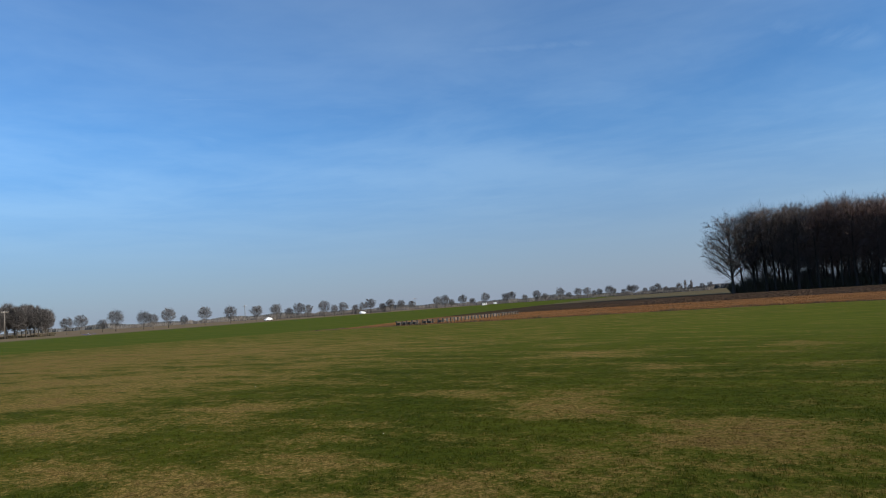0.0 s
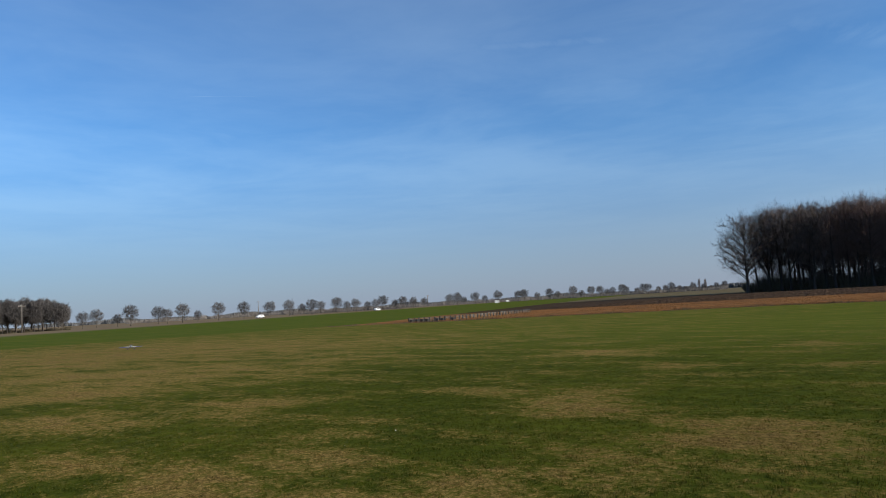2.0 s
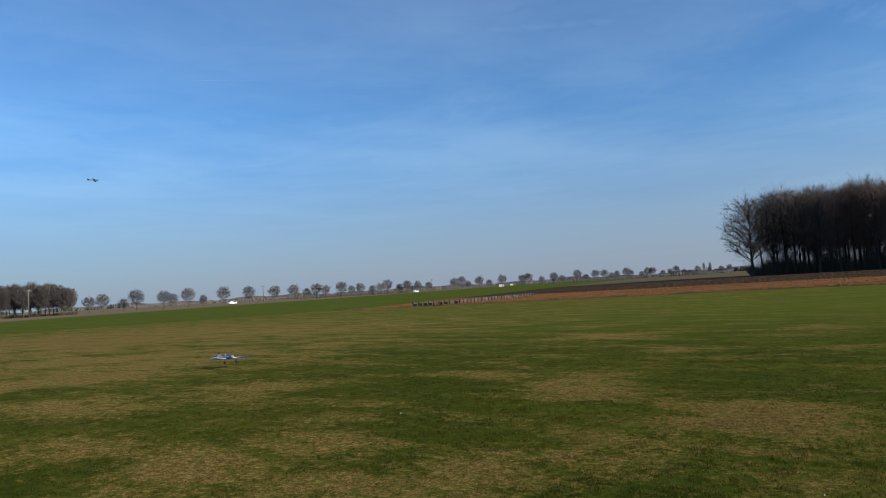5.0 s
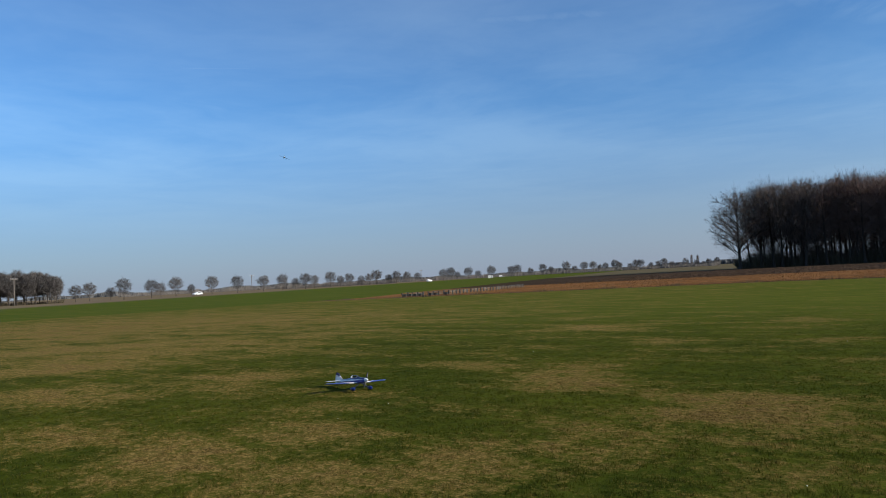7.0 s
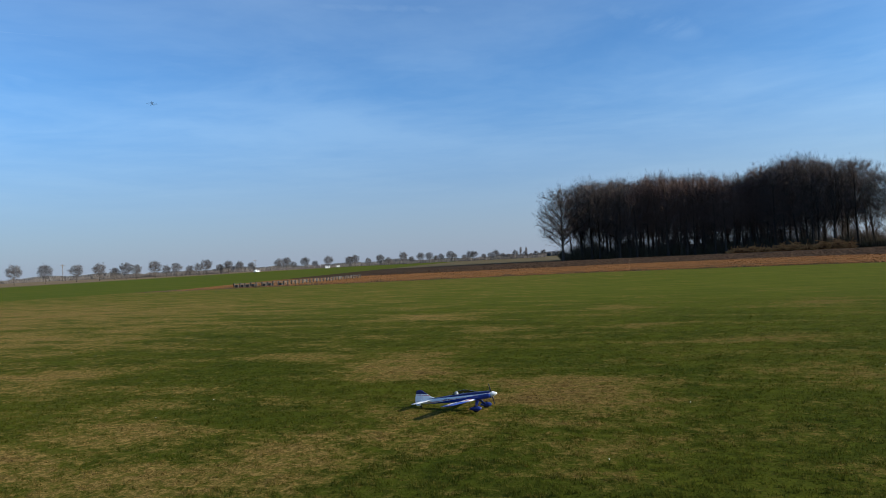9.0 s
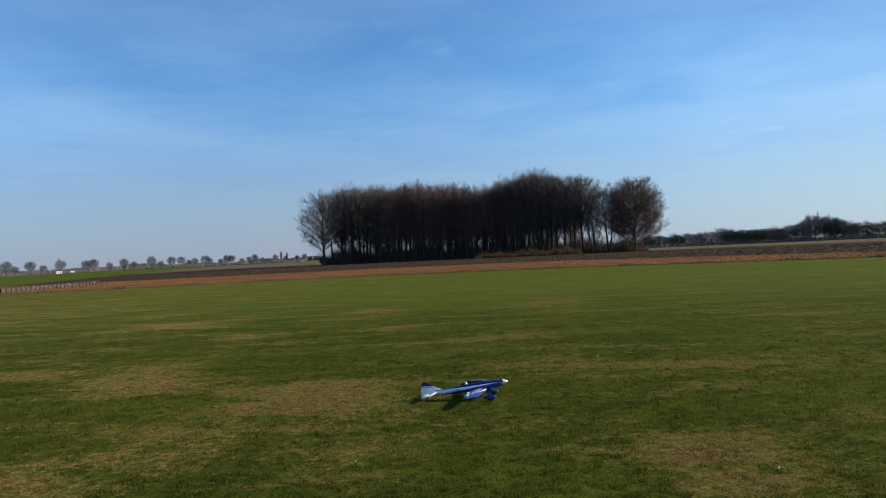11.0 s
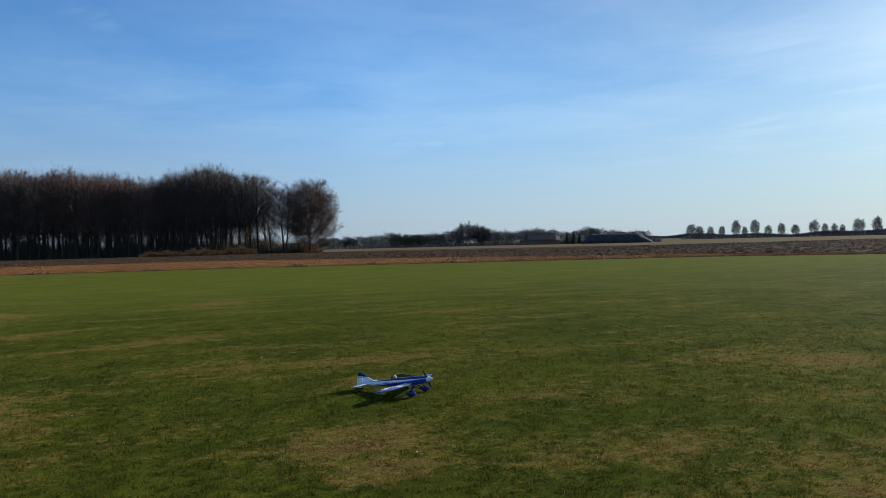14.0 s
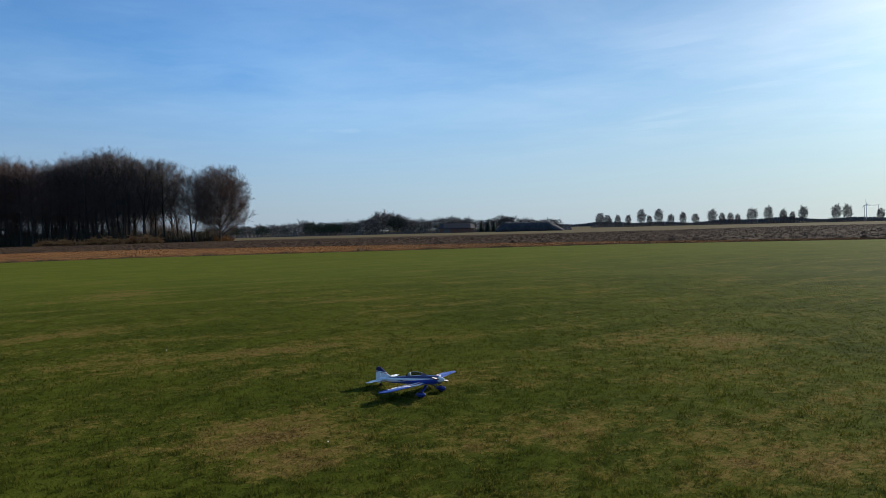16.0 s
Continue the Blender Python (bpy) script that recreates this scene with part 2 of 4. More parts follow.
def ground_material():
    m, t, bs = material("fields", 1.0, 0.0, 0.014)
    p, x, y, wob, beyond, west = zones(t)
    dry = N(t, "ShaderNodeAttribute", attribute_name="dry").outputs["Fac"]
    turf, fine, mid = turf_colour(t, p, dry)
    n_small = noise_at(t, p, 0.9, 6.0, 0.7)
    stretched = N(t, "ShaderNodeMapping", {"Vector": p, "Rotation": (0, 0, -0.25), "Scale": (0.12, 1.0, 1)}).outputs[0]
    n_row = noise_at(t, stretched, 0.5, 5.0, 0.65)
    rust = blend(t, span(t, n_small, 0.35, 0.65), (0.185, 0.078, 0.026), (0.235, 0.120, 0.042))
    rust = blend(t, span(t, n_row, 0.46, 0.62), rust, (0.085, 0.050, 0.028))
    plough = blend(t, span(t, n_row, 0.38, 0.64), (0.030, 0.020, 0.012), (0.066, 0.042, 0.025))
    pale = blend(t, n_row, (0.085, 0.070, 0.038), (0.135, 0.108, 0.060))
    meadow = blend(t, span(t, n_row, 0.35, 0.7), (0.055, 0.080, 0.007), (0.085, 0.092, 0.012))
    meadow = blend(t, span(t, M(t, "ADD", west, M(t, "MULTIPLY", wob, 5.0)), 95.0, 130.0), meadow, (0.16, 0.12, 0.075))
    strip = N(t, "ShaderNodeClamp", {0: M(t, "MULTIPLY_ADD", x, -0.6, 44.0), 1: 6.0, 2: 36.0}).outputs[0]
    back = M(t, "SUBTRACT", beyond, M(t, "ADD", strip, M(t, "MULTIPLY", wob, 3.0)))
    start = N(t, "ShaderNodeClamp", {0: M(t, "MULTIPLY_ADD", x, -0.8, 226.0), 1: 118.0, 2: 178.0}).outputs[0]
    far = M(t, "ADD", M(t, "SUBTRACT", y, start), M(t, "MULTIPLY", wob, 2.0))
    c = blend(t, span(t, beyond, -0.35, 0.35), turf, rust)
    c = blend(t, span(t, back, -4.0, 4.0), c, plough)
    c = blend(t, span(t, far, -3.0, 6.0), c, pale)
    c = blend(t, span(t, west, -0.6, 0.6), c, meadow)
    put(t, c, bs.inputs["Base Color"])
    h = M(t, "ADD", M(t, "MULTIPLY", fine, 0.6), M(t, "ADD", M(t, "MULTIPLY", mid, 1.6), M(t, "MULTIPLY", n_row, 1.5)))
    put(t, N(t, "ShaderNodeBump", {"Height": h, "Strength": 0.5, "Distance": 0.022}).outputs[0], bs.inputs["Normal"])
    return m


def blade_material():
    m, t, bs = material("grass_blades", 0.95, 0.0, 0.04)
    p = N(t, "ShaderNodeNewGeometry").outputs["Position"]
    dry = N(t, "ShaderNodeAttribute", attribute_name="dry").outputs["Fac"]
    c, fine, mid = turf_colour(t, p, dry)
    r = N(t, "ShaderNodeNewGeometry").outputs["Random Per Island"]
    pick = M(t, "FRACT", M(t, "MULTIPLY", r, 7.0))
    tone = blend(t, span(t, r, 0.70, 1.0, 0.0, 0.45), c, (0.19, 0.155, 0.038))
    tone = blend(t, span(t, pick, 0.0, 0.5, 0.35, 0.0), tone, (0.016, 0.020, 0.004))
    put(t, tone, bs.inputs["Base Color"])
    glow = N(t, "ShaderNodeBsdfTranslucent", {"Color": tone}).outputs[0]      # light passes through thin blades
    both = N(t, "ShaderNodeMixShader", {0: 0.45, 1: bs.outputs[0], 2: glow}).outputs[0]
    t.links.new(both, t.nodes["Material Output"].inputs["Surface"])
    return m


FIELDS, BLADES = ground_material(), blade_material()


# ---- helpers for shapes ----
def part(name, bm, mat, parent, label="", at=None, smooth=True):
    """Links a bmesh, or a ready mesh, as one object under a thing or a part."""
    if isinstance(bm, bmesh.types.BMesh):
        me = bpy.data.meshes.new(name)
        bmesh.ops.recalc_face_normals(bm, faces=bm.faces)
        bm.to_mesh(me)
        bm.free()
    else:
        me = bm
    for mm in mat if isinstance(mat, (list, tuple)) else [mat]:
        me.materials.append(mm)
    if smooth:
        me.shade_smooth()
    ob = new(name, me)
    if parent:
        ob.parent = parent
    if at is not None:
        ob.matrix_basis = at
    return tagged(ob, label)


def thing(name, label, category, m=None, group="", kind=""):
    ob = new(name)
    ob.empty_display_size = 0.2
    if m is not None:
        ob.matrix_basis = m
    return tagged(ob, label, category, group, kind)


def raw_mesh(name, verts, faces):
    me = bpy.data.meshes.new(name)
    me.from_pydata([tuple(v) for v in verts], [], [tuple(f) for f in faces])
    me.update()
    return me


def box(bm, size, at, bevel=0.0):
    r = bmesh.ops.create_cube(bm, size=1.0, matrix=Matrix.Translation(at) @ Matrix.Diagonal((*size, 1)))
    if bevel:
        es = {e for v in r["verts"] for e in v.link_edges}
        bmesh.ops.bevel(bm, geom=list(es), offset=bevel, segments=2, affect="EDGES", profile=0.6)
    return bm


def rod(bm, a, b, r0, r1=None, sides=10):
    a, b = Vector(a), Vector(b)
    d = b - a
    m = Matrix.Translation((a + b) / 2) @ d.to_track_quat("Z", "Y").to_matrix().to_4x4()
    bmesh.ops.create_cone(bm, cap_ends=True, segments=sides, radius1=r0, radius2=r0 if r1 is None else r1, depth=d.length, matrix=m)
    return bm


def loft(bm, rings, close=True):
    """Skins rings of points, each of the same length."""
    loops = [[bm.verts.new(p) for p in ring] for ring in rings]
    n = len(loops[0])
    for a, b in zip(loops, loops[1:]):
        for i in range(n):
            bm.faces.new((a[i], a[(i + 1) % n], b[(i + 1) % n], b[i]))
    if close:
        bm.faces.new(loops[0])
        bm.faces.new(loops[-1][::-1])
    return bm


# ---- the ground: one sheet to the horizon ----
# patches where the turf has died back: x, y, half width, half depth, turn, strength
WEST_PATCHES = [
    (-37.29, 18.25, 10.21, 10.78, 1, 0.50), (-20.60, 11.80, 4.78, 2.85, 8, 0.50), (-12.41, 6.06, 1.56, 0.92, 18, 0.45),
    (-11.61, 7.20, 1.33, 1.10, 17, 0.50), (-10.52, 8.64, 0.73, 0.74, 15, 0.45), (-30.38, 23.45, 7.92, 3.99, -5, 0.45),
    (-17.60, 8.81, 2.50, 1.59, 12, 0.45), (-49.76, 59.35, 8.44, 8.57, -29, 0.50), (-6.38, 4.48, 0.74, 0.87, 23, 0.75),
    (-5.97, 5.52, 0.72, 0.85, 22, 0.65), (-6.86, 6.94, 0.49, 0.42, 19, 0.50), (-4.60, 4.51, 0.81, 0.49, 25, 0.70),
    (-3.69, 5.23, 0.64, 0.67, 24, 0.75), (-4.95, 10.38, 0.80, 0.83, 14, 0.75),
]
MIDDLE_PATCHES = [
    (-1.98, 8.76, 1.00, 1.06, 19, 0.75), (-3.03, 7.33, 0.63, 0.54, 21, 0.40), (-1.23, 6.02, 0.56, 0.33, 25, 0.45),
    (-7.05, 11.44, 0.67, 0.50, 12, 0.45), (-8.16, 19.24, 1.57, 1.01, -2, 0.40), (-5.25, 15.36, 0.73, 0.47, 5, 0.40),
    (-3.05, 21.29, 0.83, 0.97, -6, 0.40), (-2.06, 16.07, 0.60, 0.43, 4, 0.40), (-17.25, 16.99, 1.29, 1.36, 2, 0.40),
    (-21.49, 26.43, 2.07, 1.66, -10, 0.35), (-9.02, 4.24, 0.79, 0.77, 22, 0.35), (-7.16, 7.96, 0.45, 0.41, 17, 0.30),
    (-3.05, 6.47, 0.62, 0.49, 5, 0.55), (-1.03, 5.59, 0.30, 0.20, 7, 0.45),
]
EAST_PATCHES = [
    (1.16, 10.31, 1.06, 0.42, -0, 0.35), (2.23, 22.01, 0.94, 1.31, -19, 0.45), (0.04, 13.57, 0.70, 0.50, -5, 0.40),
    (1.51, 5.97, 0.26, 0.72, 7, 0.55), (1.90, 5.99, 0.52, 0.45, -13, 0.75), (1.73, 5.12, 0.32, 0.28, -12, 0.85),
    (2.51, 9.87, 1.90, 0.43, -15, 0.45), (0.10, 13.78, 0.78, 0.44, -17, 0.40), (-1.00, 5.60, 0.25, 0.19, -12, 0.40),
    (8.40, 6.64, 0.97, 0.79, -39, 0.60), (3.76, 4.67, 1.17, 0.63, -35, 0.35), (4.67, 3.29, 0.69, 0.66, -35, 0.65),
    (1.84, 10.14, 1.05, 0.23, -38, 0.45), (7.01, 15.84, 1.30, 0.71, -44, 0.25), (6.64, 4.03, 0.45, 0.49, -36, 0.30),
]
PATCHES = WEST_PATCHES + MIDDLE_PATCHES + EAST_PATCHES


def dryness(x, y):
    d = np.full_like(x, 0.12)
    d += 0.32 / (1 + np.exp(np.clip((x + 16 - 0.2 * y) / 4.0, -40, 40)))            # the western half is poorer
    d -= 0.13 / (1 + np.exp(np.clip((26 - y - 0.25 * x) / 4.0, -40, 40)))      # greener along the far side
    worst = np.zeros_like(x)
    for cx, cy, a, b, turn, k in PATCHES:
        c, s = math.cos(radians(turn)), math.sin(radians(turn))
        u, v = (x - cx) * c + (y - cy) * s, (y - cy) * c - (x - cx) * s
        worst = np.maximum(worst, k * np.exp(-((u / a) ** 2 + (v / b) ** 2) ** 1.3 * 0.55))
    return d + np.where(worst > 0.6, 0.6 + 0.7 * (worst - 0.6), worst) * (1 - 0.35 * np.clip((d - 0.12) / 0.3, 0, 1))


def stops(lo, hi, step, out):
    mid = np.arange(lo, hi + 1e-6, step)
    grow = step * 1.22 ** np.arange(1, 60)
    a = np.cumsum(grow)
    a = a[a < out]
    return np.concatenate([(lo - a)[::-1], mid, hi + a, [hi + out]])


xs, ys = stops(-34.0, 14.0, 0.3, 4200.0), stops(2.0, 27.0, 0.22, 4200.0)
gx, gy = np.meshgrid(xs, ys)
gz = 0.0 * gx
nx, ny = len(xs), len(ys)
ii = (np.arange(ny - 1)[:, None] * nx + np.arange(nx - 1)[None, :]).ravel()
ground_mesh = raw_mesh("ground", np.stack([gx.ravel(), gy.ravel(), gz.ravel()], 1), np.stack([ii, ii + 1, ii + nx + 1, ii + nx], 1))
ground_mesh.attributes.new("dry", "FLOAT", "POINT").data.foreach_set("value", dryness(gx.ravel(), gy.ravel()).astype(np.float32))
ground = part("ground", ground_mesh, FIELDS, None)
tagged(ground, "flat mown airfield turf with straw-brown patches, fields beyond", "ground", kind="structure")

rng = np.random.default_rng(4)


def blades(name, x, y, z, tall, wide, lean):
    """Thin upright triangles, one a blade."""
    n = len(x)
    a = rng.uniform(0, 2 * math.pi, n)
    b = rng.uniform(0, 2 * math.pi, n)
    dx, dy = np.cos(a) * wide / 2, np.sin(a) * wide / 2
    l = rng.uniform(0, 1, n) * lean * tall
    p = np.empty((n, 3, 3), np.float32)
    p[:, 0] = np.stack([x - dx, y - dy, z], 1)
    p[:, 1] = np.stack([x + dx, y + dy, z], 1)
    p[:, 2] = np.stack([x + np.cos(b) * l, y + np.sin(b) * l, z + tall], 1)
    me = bpy.data.meshes.new(name)
    me.vertices.add(3 * n)
    me.vertices.foreach_set("co", p.ravel())
    me.loops.add(3 * n)
    me.loops.foreach_set("vertex_index", np.arange(3 * n, dtype=np.int32))
    me.polygons.add(n)
    me.polygons.foreach_set("loop_start", np.arange(0, 3 * n, 3, dtype=np.int32))
    me.update()
    me.validate()
    return me, p


def turf_blades(count, near, far):
    r = near + (far - near) * rng.uniform(0, 1, count) ** 1.6
    th = np.radians(rng.uniform(-70, 75, count))
    x, y = -np.sin(th) * r, np.cos(th) * r
    wave = sum(np.sin(x * k * math.cos(a) + y * k * math.sin(a) + 7 * a + 1.5 * np.sin(0.37 * k * (x * math.sin(a) - y * math.cos(a)) + a)) for k, a in ((21, 0.3), (27, 1.4), (33, 2.4), (17, 2.0), (39, 0.9), (9, 2.8)))
    clump = np.clip(0.50 + 0.20 * wave, 0.22, 1.0)
    tall = rng.uniform(0.018, 0.046, count) * clump * np.clip((far - r) / 14, 0.15, 1) * np.clip((r - near) / 1.0, 0.12, 1) * (1 - 0.55 * np.clip(dryness(x, y), 0, 1))
    me, p = blades("grass", x, y, np.zeros(count), tall, rng.uniform(0.004, 0.008, count) * (0.6 + r / 10), 0.9)
    me.attributes.new("dry", "FLOAT", "POINT").data.foreach_set("value", np.repeat(dryness(x, y), 3).astype(np.float32))
    ob = part("grass", me, BLADES, None, smooth=False)
    return tagged(ob, "short mown winter grass, green and straw mixed", "grass", kind="stuff")


turf_blades(800000, 3.3, 24.0)


def edge_y(x):
    return np.minimum.reduce([62.4 + 0.243 * x, 59.0 - 0.10 * x, 61.4 - 0.394 * x, 83.2 - 0.90 * x])


def rough_strip():
    n = 60000
    x = rng.uniform(-48, 75, n)
    w = np.clip(44 - 0.6 * x, 6, 36)
    y = edge_y(x) + w * rng.uniform(0, 1, n) ** 1.4
    me, p = blades("dead_stems", x, y, np.zeros(n), rng.uniform(0.03, 0.12, n), rng.uniform(0.02, 0.05, n), 1.4)
    tagged(part("dead_stems", me, STRAW, None, smooth=False), "rust-brown dead stems beyond the turf", "dead plants", kind="stuff")
    n = 9000
    x = rng.uniform(-50, 80, n)
    y = edge_y(x) + rng.normal(0, 0.25, n)
    me, p = blades("verge_grass", x, y, np.zeros(n), rng.uniform(0.06, 0.20, n) * (0.5 + (np.sin(x * 1.7) + np.sin(x * 0.61)) ** 2 / 3), rng.uniform(0.02, 0.06, n), 0.8)
    tagged(part("verge_grass", me, IVY, None, smooth=False), "unmown dark grass along the turf's edge", "grass", kind="stuff")


def clods():
    """Turned earth: low uneven lumps over the ploughed field."""
    n = 15000
    x = rng.uniform(-45, 210, n)
    y = edge_y(np.minimum(x, 70)) + np.clip(44 - 0.6 * x, 6, 36) + rng.uniform(0, 1, n) ** 1.3 * 100
    ok = (y < 165) & (y > 20)
    x, y = x[ok], y[ok]
    n = len(x)
    base = np.array([(1, 0, 0), (0.3, 0.9, 0), (-0.8, 0.5, 0), (-0.7, -0.6, 0), (0.4, -0.9, 0), (0, 0, 0.55)])
    s = rng.uniform(0.10, 0.42, n)
    v = base[None] * s[:, None, None] * rng.uniform(0.7, 1.3, (n, 6, 1)) * np.array([1.6, 1, 0.8]) + np.stack([x, y, np.zeros(n)], 1)[:, None]
    f = np.array([(0, 1, 5), (1, 2, 5), (2, 3, 5), (3, 4, 5), (4, 0, 5)])
    faces = (f[None] + 6 * np.arange(n)[:, None, None]).reshape(-1, 3)
    tagged(part("clods", raw_mesh("clods", v.reshape(-1, 3), faces), CLOD, None, smooth=False), "dark turned earth of a ploughed field", "earth", kind="stuff")


rough_strip()
clods()


# ---- trees: bare in winter ----
def tube(V, F, path, radii, sides=5):
    """Adds a tapered tube along a path to the lists of points and faces."""
    base = len(V)
    for k, (p, r) in enumerate(zip(path, radii)):
        d = (path[min(k + 1, len(path) - 1)] - path[max(k - 1, 0)]).normalized()
        u = d.orthogonal().normalized()
        w = d.cross(u)
        for i in range(sides):
            a = 2 * math.pi * i / sides
            V.append(p + (u * math.cos(a) + w * math.sin(a)) * r)
    for k in range(len(path) - 1):
        for i in range(sides):
            j = (i + 1) % sides
            F.append((base + k * sides + i, base + k * sides + j, base + (k + 1) * sides + j, base + (k + 1) * sides + i))


def wander(r, start, way, length, steps, bend, lift=0.0):
    pts, p, d = [start], start.copy(), way.normalized()
    for _ in range(steps):
        d = (d + Vector((r.gauss(0, bend), r.gauss(0, bend), r.gauss(0, bend) + lift))).normalized()
        p = p + d * (length / steps)
        pts.append(p)
    return pts


def curve(a, b, c, n):
    return [a.lerp(b, k / n).lerp(b.lerp(c, k / n), k / n) for k in range(n + 1)]


def bare_tree(seed, height, base, reach, limbs, twigs, twig_long, twig_wide, stems=1, shape="round", detail=1, along=0.25):
    """Meshes of a leafless tree: trunk, branchwork and its haze of twigs. base: where the crown starts, as a part of the height.
    The limbs rise from the trunk to an egg-shaped outline."""
    r = random.Random(seed)
    TV, TF, LV, LF, PV, PF = [], [], [], [], [], []
    shoots = []
    tall = shape == "tall"
    mid, half = height * (1 + base) / 2, height * (1 - base) / 2
    for s in range(stems):
        lean = Vector((r.gauss(0, 0.03), r.gauss(0, 0.03), 1)) if stems == 1 else Vector((0.22 * (1 if s else -1), r.gauss(0, 0.05), 1))
        trunk = wander(r, Vector((0, 0, -0.1)), lean, height * (0.80 if tall else 0.72), 8, 0.035, 0.12)
        r0 = height * (0.0135 if tall else 0.019 if detail == 0 else 0.0145 if detail < 2 else 0.019) / math.sqrt(stems)
        tube(TV, TF, trunk, [r0 * (1.35 if k == 0 else 1 - 0.85 * k / 8) for k in range(9)], 7 if detail else 5)
        for i in range(limbs // stems):
            ang = i * 2.39996 + r.uniform(-0.5, 0.5)
            up = -0.62 + 1.6 * ((i + r.random()) / (limbs // stems))
            up = min(0.82 if tall else 0.97, up)
            flat_r = math.sqrt(1 - up * up) if up > 0 else (1 - 0.25 * up * up)
            k = r.uniform(0.80, 1.03) if detail < 2 else r.uniform(0.70, 0.96)
            goal = Vector((math.cos(ang) * reach * flat_r * k, math.sin(ang) * reach * flat_r * k, mid + half * up * k))
            rise = (1.9 if tall else 0.75) * r.uniform(0.8, 1.2)
            z0 = max(height * base * 0.55, min(goal.z - reach * flat_r * rise * 0.8, trunk[-1].z * 0.97))
            q = min(7.99, z0 / trunk[-1].z * 8)
            start = trunk[int(q)].lerp(trunk[int(q) + 1], q - int(q))
            goal = goal + Vector((start.x, start.y, 0)) * 0.6
            bend = start.lerp(goal, 0.5) + Vector((r.gauss(0, 0.05), r.gauss(0, 0.05), r.uniform(0.02, 0.14))) * height * 0.35
            limb = curve(start, bend, goal, 6)
            size = (goal - start).length
            rl = r0 * (0.46 - 0.26 * z0 / height) * min(1.0, 0.4 + size / height)
            tube(LV, LF, limb, [rl * (1 - 0.85 * z / 6) for z in range(7)], 4 if detail else 3)
            shoots.append(limb[3:])
            for j in range((4, 7, 12)[detail]):
                q = r.uniform(0.28, 0.98) * 5.99
                b0 = limb[int(q)].lerp(limb[int(q) + 1], q - int(q))
                d2 = (limb[-1] - limb[0]).normalized() * 0.9 + Vector((r.gauss(0, 0.55), r.gauss(0, 0.55), r.gauss(0.1, 0.45)))
                sub = wander(r, b0, d2, size * r.uniform(0.18, 0.36), 3, 0.16, 0.04)
                tube(LV, LF, sub, [rl * 0.40 * (1 - 0.75 * z / 3) for z in range(4)], 3)
                shoots.append(sub)
                if detail:
                    for w in range(1 if detail < 2 else 3):
                        b1 = sub[r.choice((1, 2))]
                        d3 = (sub[-1] - sub[0]).normalized() + Vector((r.gauss(0, 0.6), r.gauss(0, 0.6), r.gauss(0.1, 0.5)))
                        fine = wander(r, b1, d3, size * r.uniform(0.10, 0.18), 2, 0.2)
                        tube(LV, LF, fine, [rl * 0.18, rl * 0.12, rl * 0.05], 3)
                        shoots.append(fine)
    for i in range(twigs):
        if r.random() < along:
            sub = r.choice(shoots)
            k = r.uniform(0.2, len(sub) - 1.001)
            b0 = sub[int(k)].lerp(sub[int(k) + 1], k - int(k))
            d = (sub[-1] - sub[0]).normalized() * 0.7
        else:
            # spread through the outer crown
            u = Vector((r.gauss(0, 1), r.gauss(0, 1), r.gauss(0.15, 1))).normalized()
            ragged = 0.93 + 0.09 * math.sin(3.1 * math.atan2(u.y, u.x) + 5.0 * u.z + seed) + r.gauss(0, 0.035)
            k = ragged * (r.random() ** 0.42)
            wide = 1.0 if u.z > 0 else 1.0 - 0.25 * u.z * u.z
            b0 = Vector((u.x * reach * k * wide, u.y * reach * k * wide, mid + half * u.z * k - twig_long * 0.3))
            d = Vector((u.x, u.y, u.z * 0.5 + (0.6 if tall else 0.3))).normalized() * 0.9
        d = (d + Vector((r.gauss(0, 0.45), r.gauss(0, 0.45), r.gauss(0.1, 0.4)))).normalized()
        l = twig_long * r.uniform(0.5, 1.3)
        side = d.cross(Vector((r.gauss(0, 1), r.gauss(0, 1), r.gauss(0, 1)))).normalized() * twig_wide * r.uniform(0.6, 1.2) / 2
        n = len(PV)
        bend = b0 + d * l * 0.55 + Vector((r.gauss(0, 0.07), r.gauss(0, 0.07), r.gauss(0, 0.07))) * l
        fork = (d + Vector((r.gauss(0, .5), r.gauss(0, .5), r.gauss(.1, .5)))).normalized() * l * 0.6
        PV.extend((b0 - side, b0 + side, b0 + d * l + (bend - b0 - d * l * 0.55), bend - side * 0.6, bend + side * 0.6, bend + fork))
        PF.append((n, n + 1, n + 2))
        PF.append((n + 3, n + 4, n + 5))
    return raw_mesh("trunk", TV, TF), raw_mesh("branchwork", LV, LF), raw_mesh("crown", PV, PF)


def grow(label, meshes, m, group, bark=None, twig=None, name="bare_tree", category="tree"):
    ob = thing(name, label, category, m, group)
    for pn, me, mt in zip(("trunk", "branchwork", "crown"), meshes, (bark or BARK, bark or BARK, twig or TWIG)):
        part(pn, me, mt, ob)
    return ob


def polar(bearing, dist, z=0.0):
    a = radians(bearing)
    return Vector((-math.sin(a) * dist, math.cos(a) * dist, z))


seedlings = []


def nursery(specs, label, group, **kw):
    """First trees of each kind; each is then moved to its own first place."""
    made = [[grow(label, s, None, group, **kw), False] for s in specs]
    seedlings.extend(made)
    return made


def plant(seedling, m, scale):
    """Puts the kind's first tree in its place, and copies of it after that."""
    ob, used = seedling
    if not used:
        seedling[1] = True
        ob.matrix_basis = m @ Matrix.Diagonal((*scale, 1))
        return ob
    c = copy_thing(ob, m)
    c.matrix_basis = m @ Matrix.Diagonal((*scale, 1))
    return c


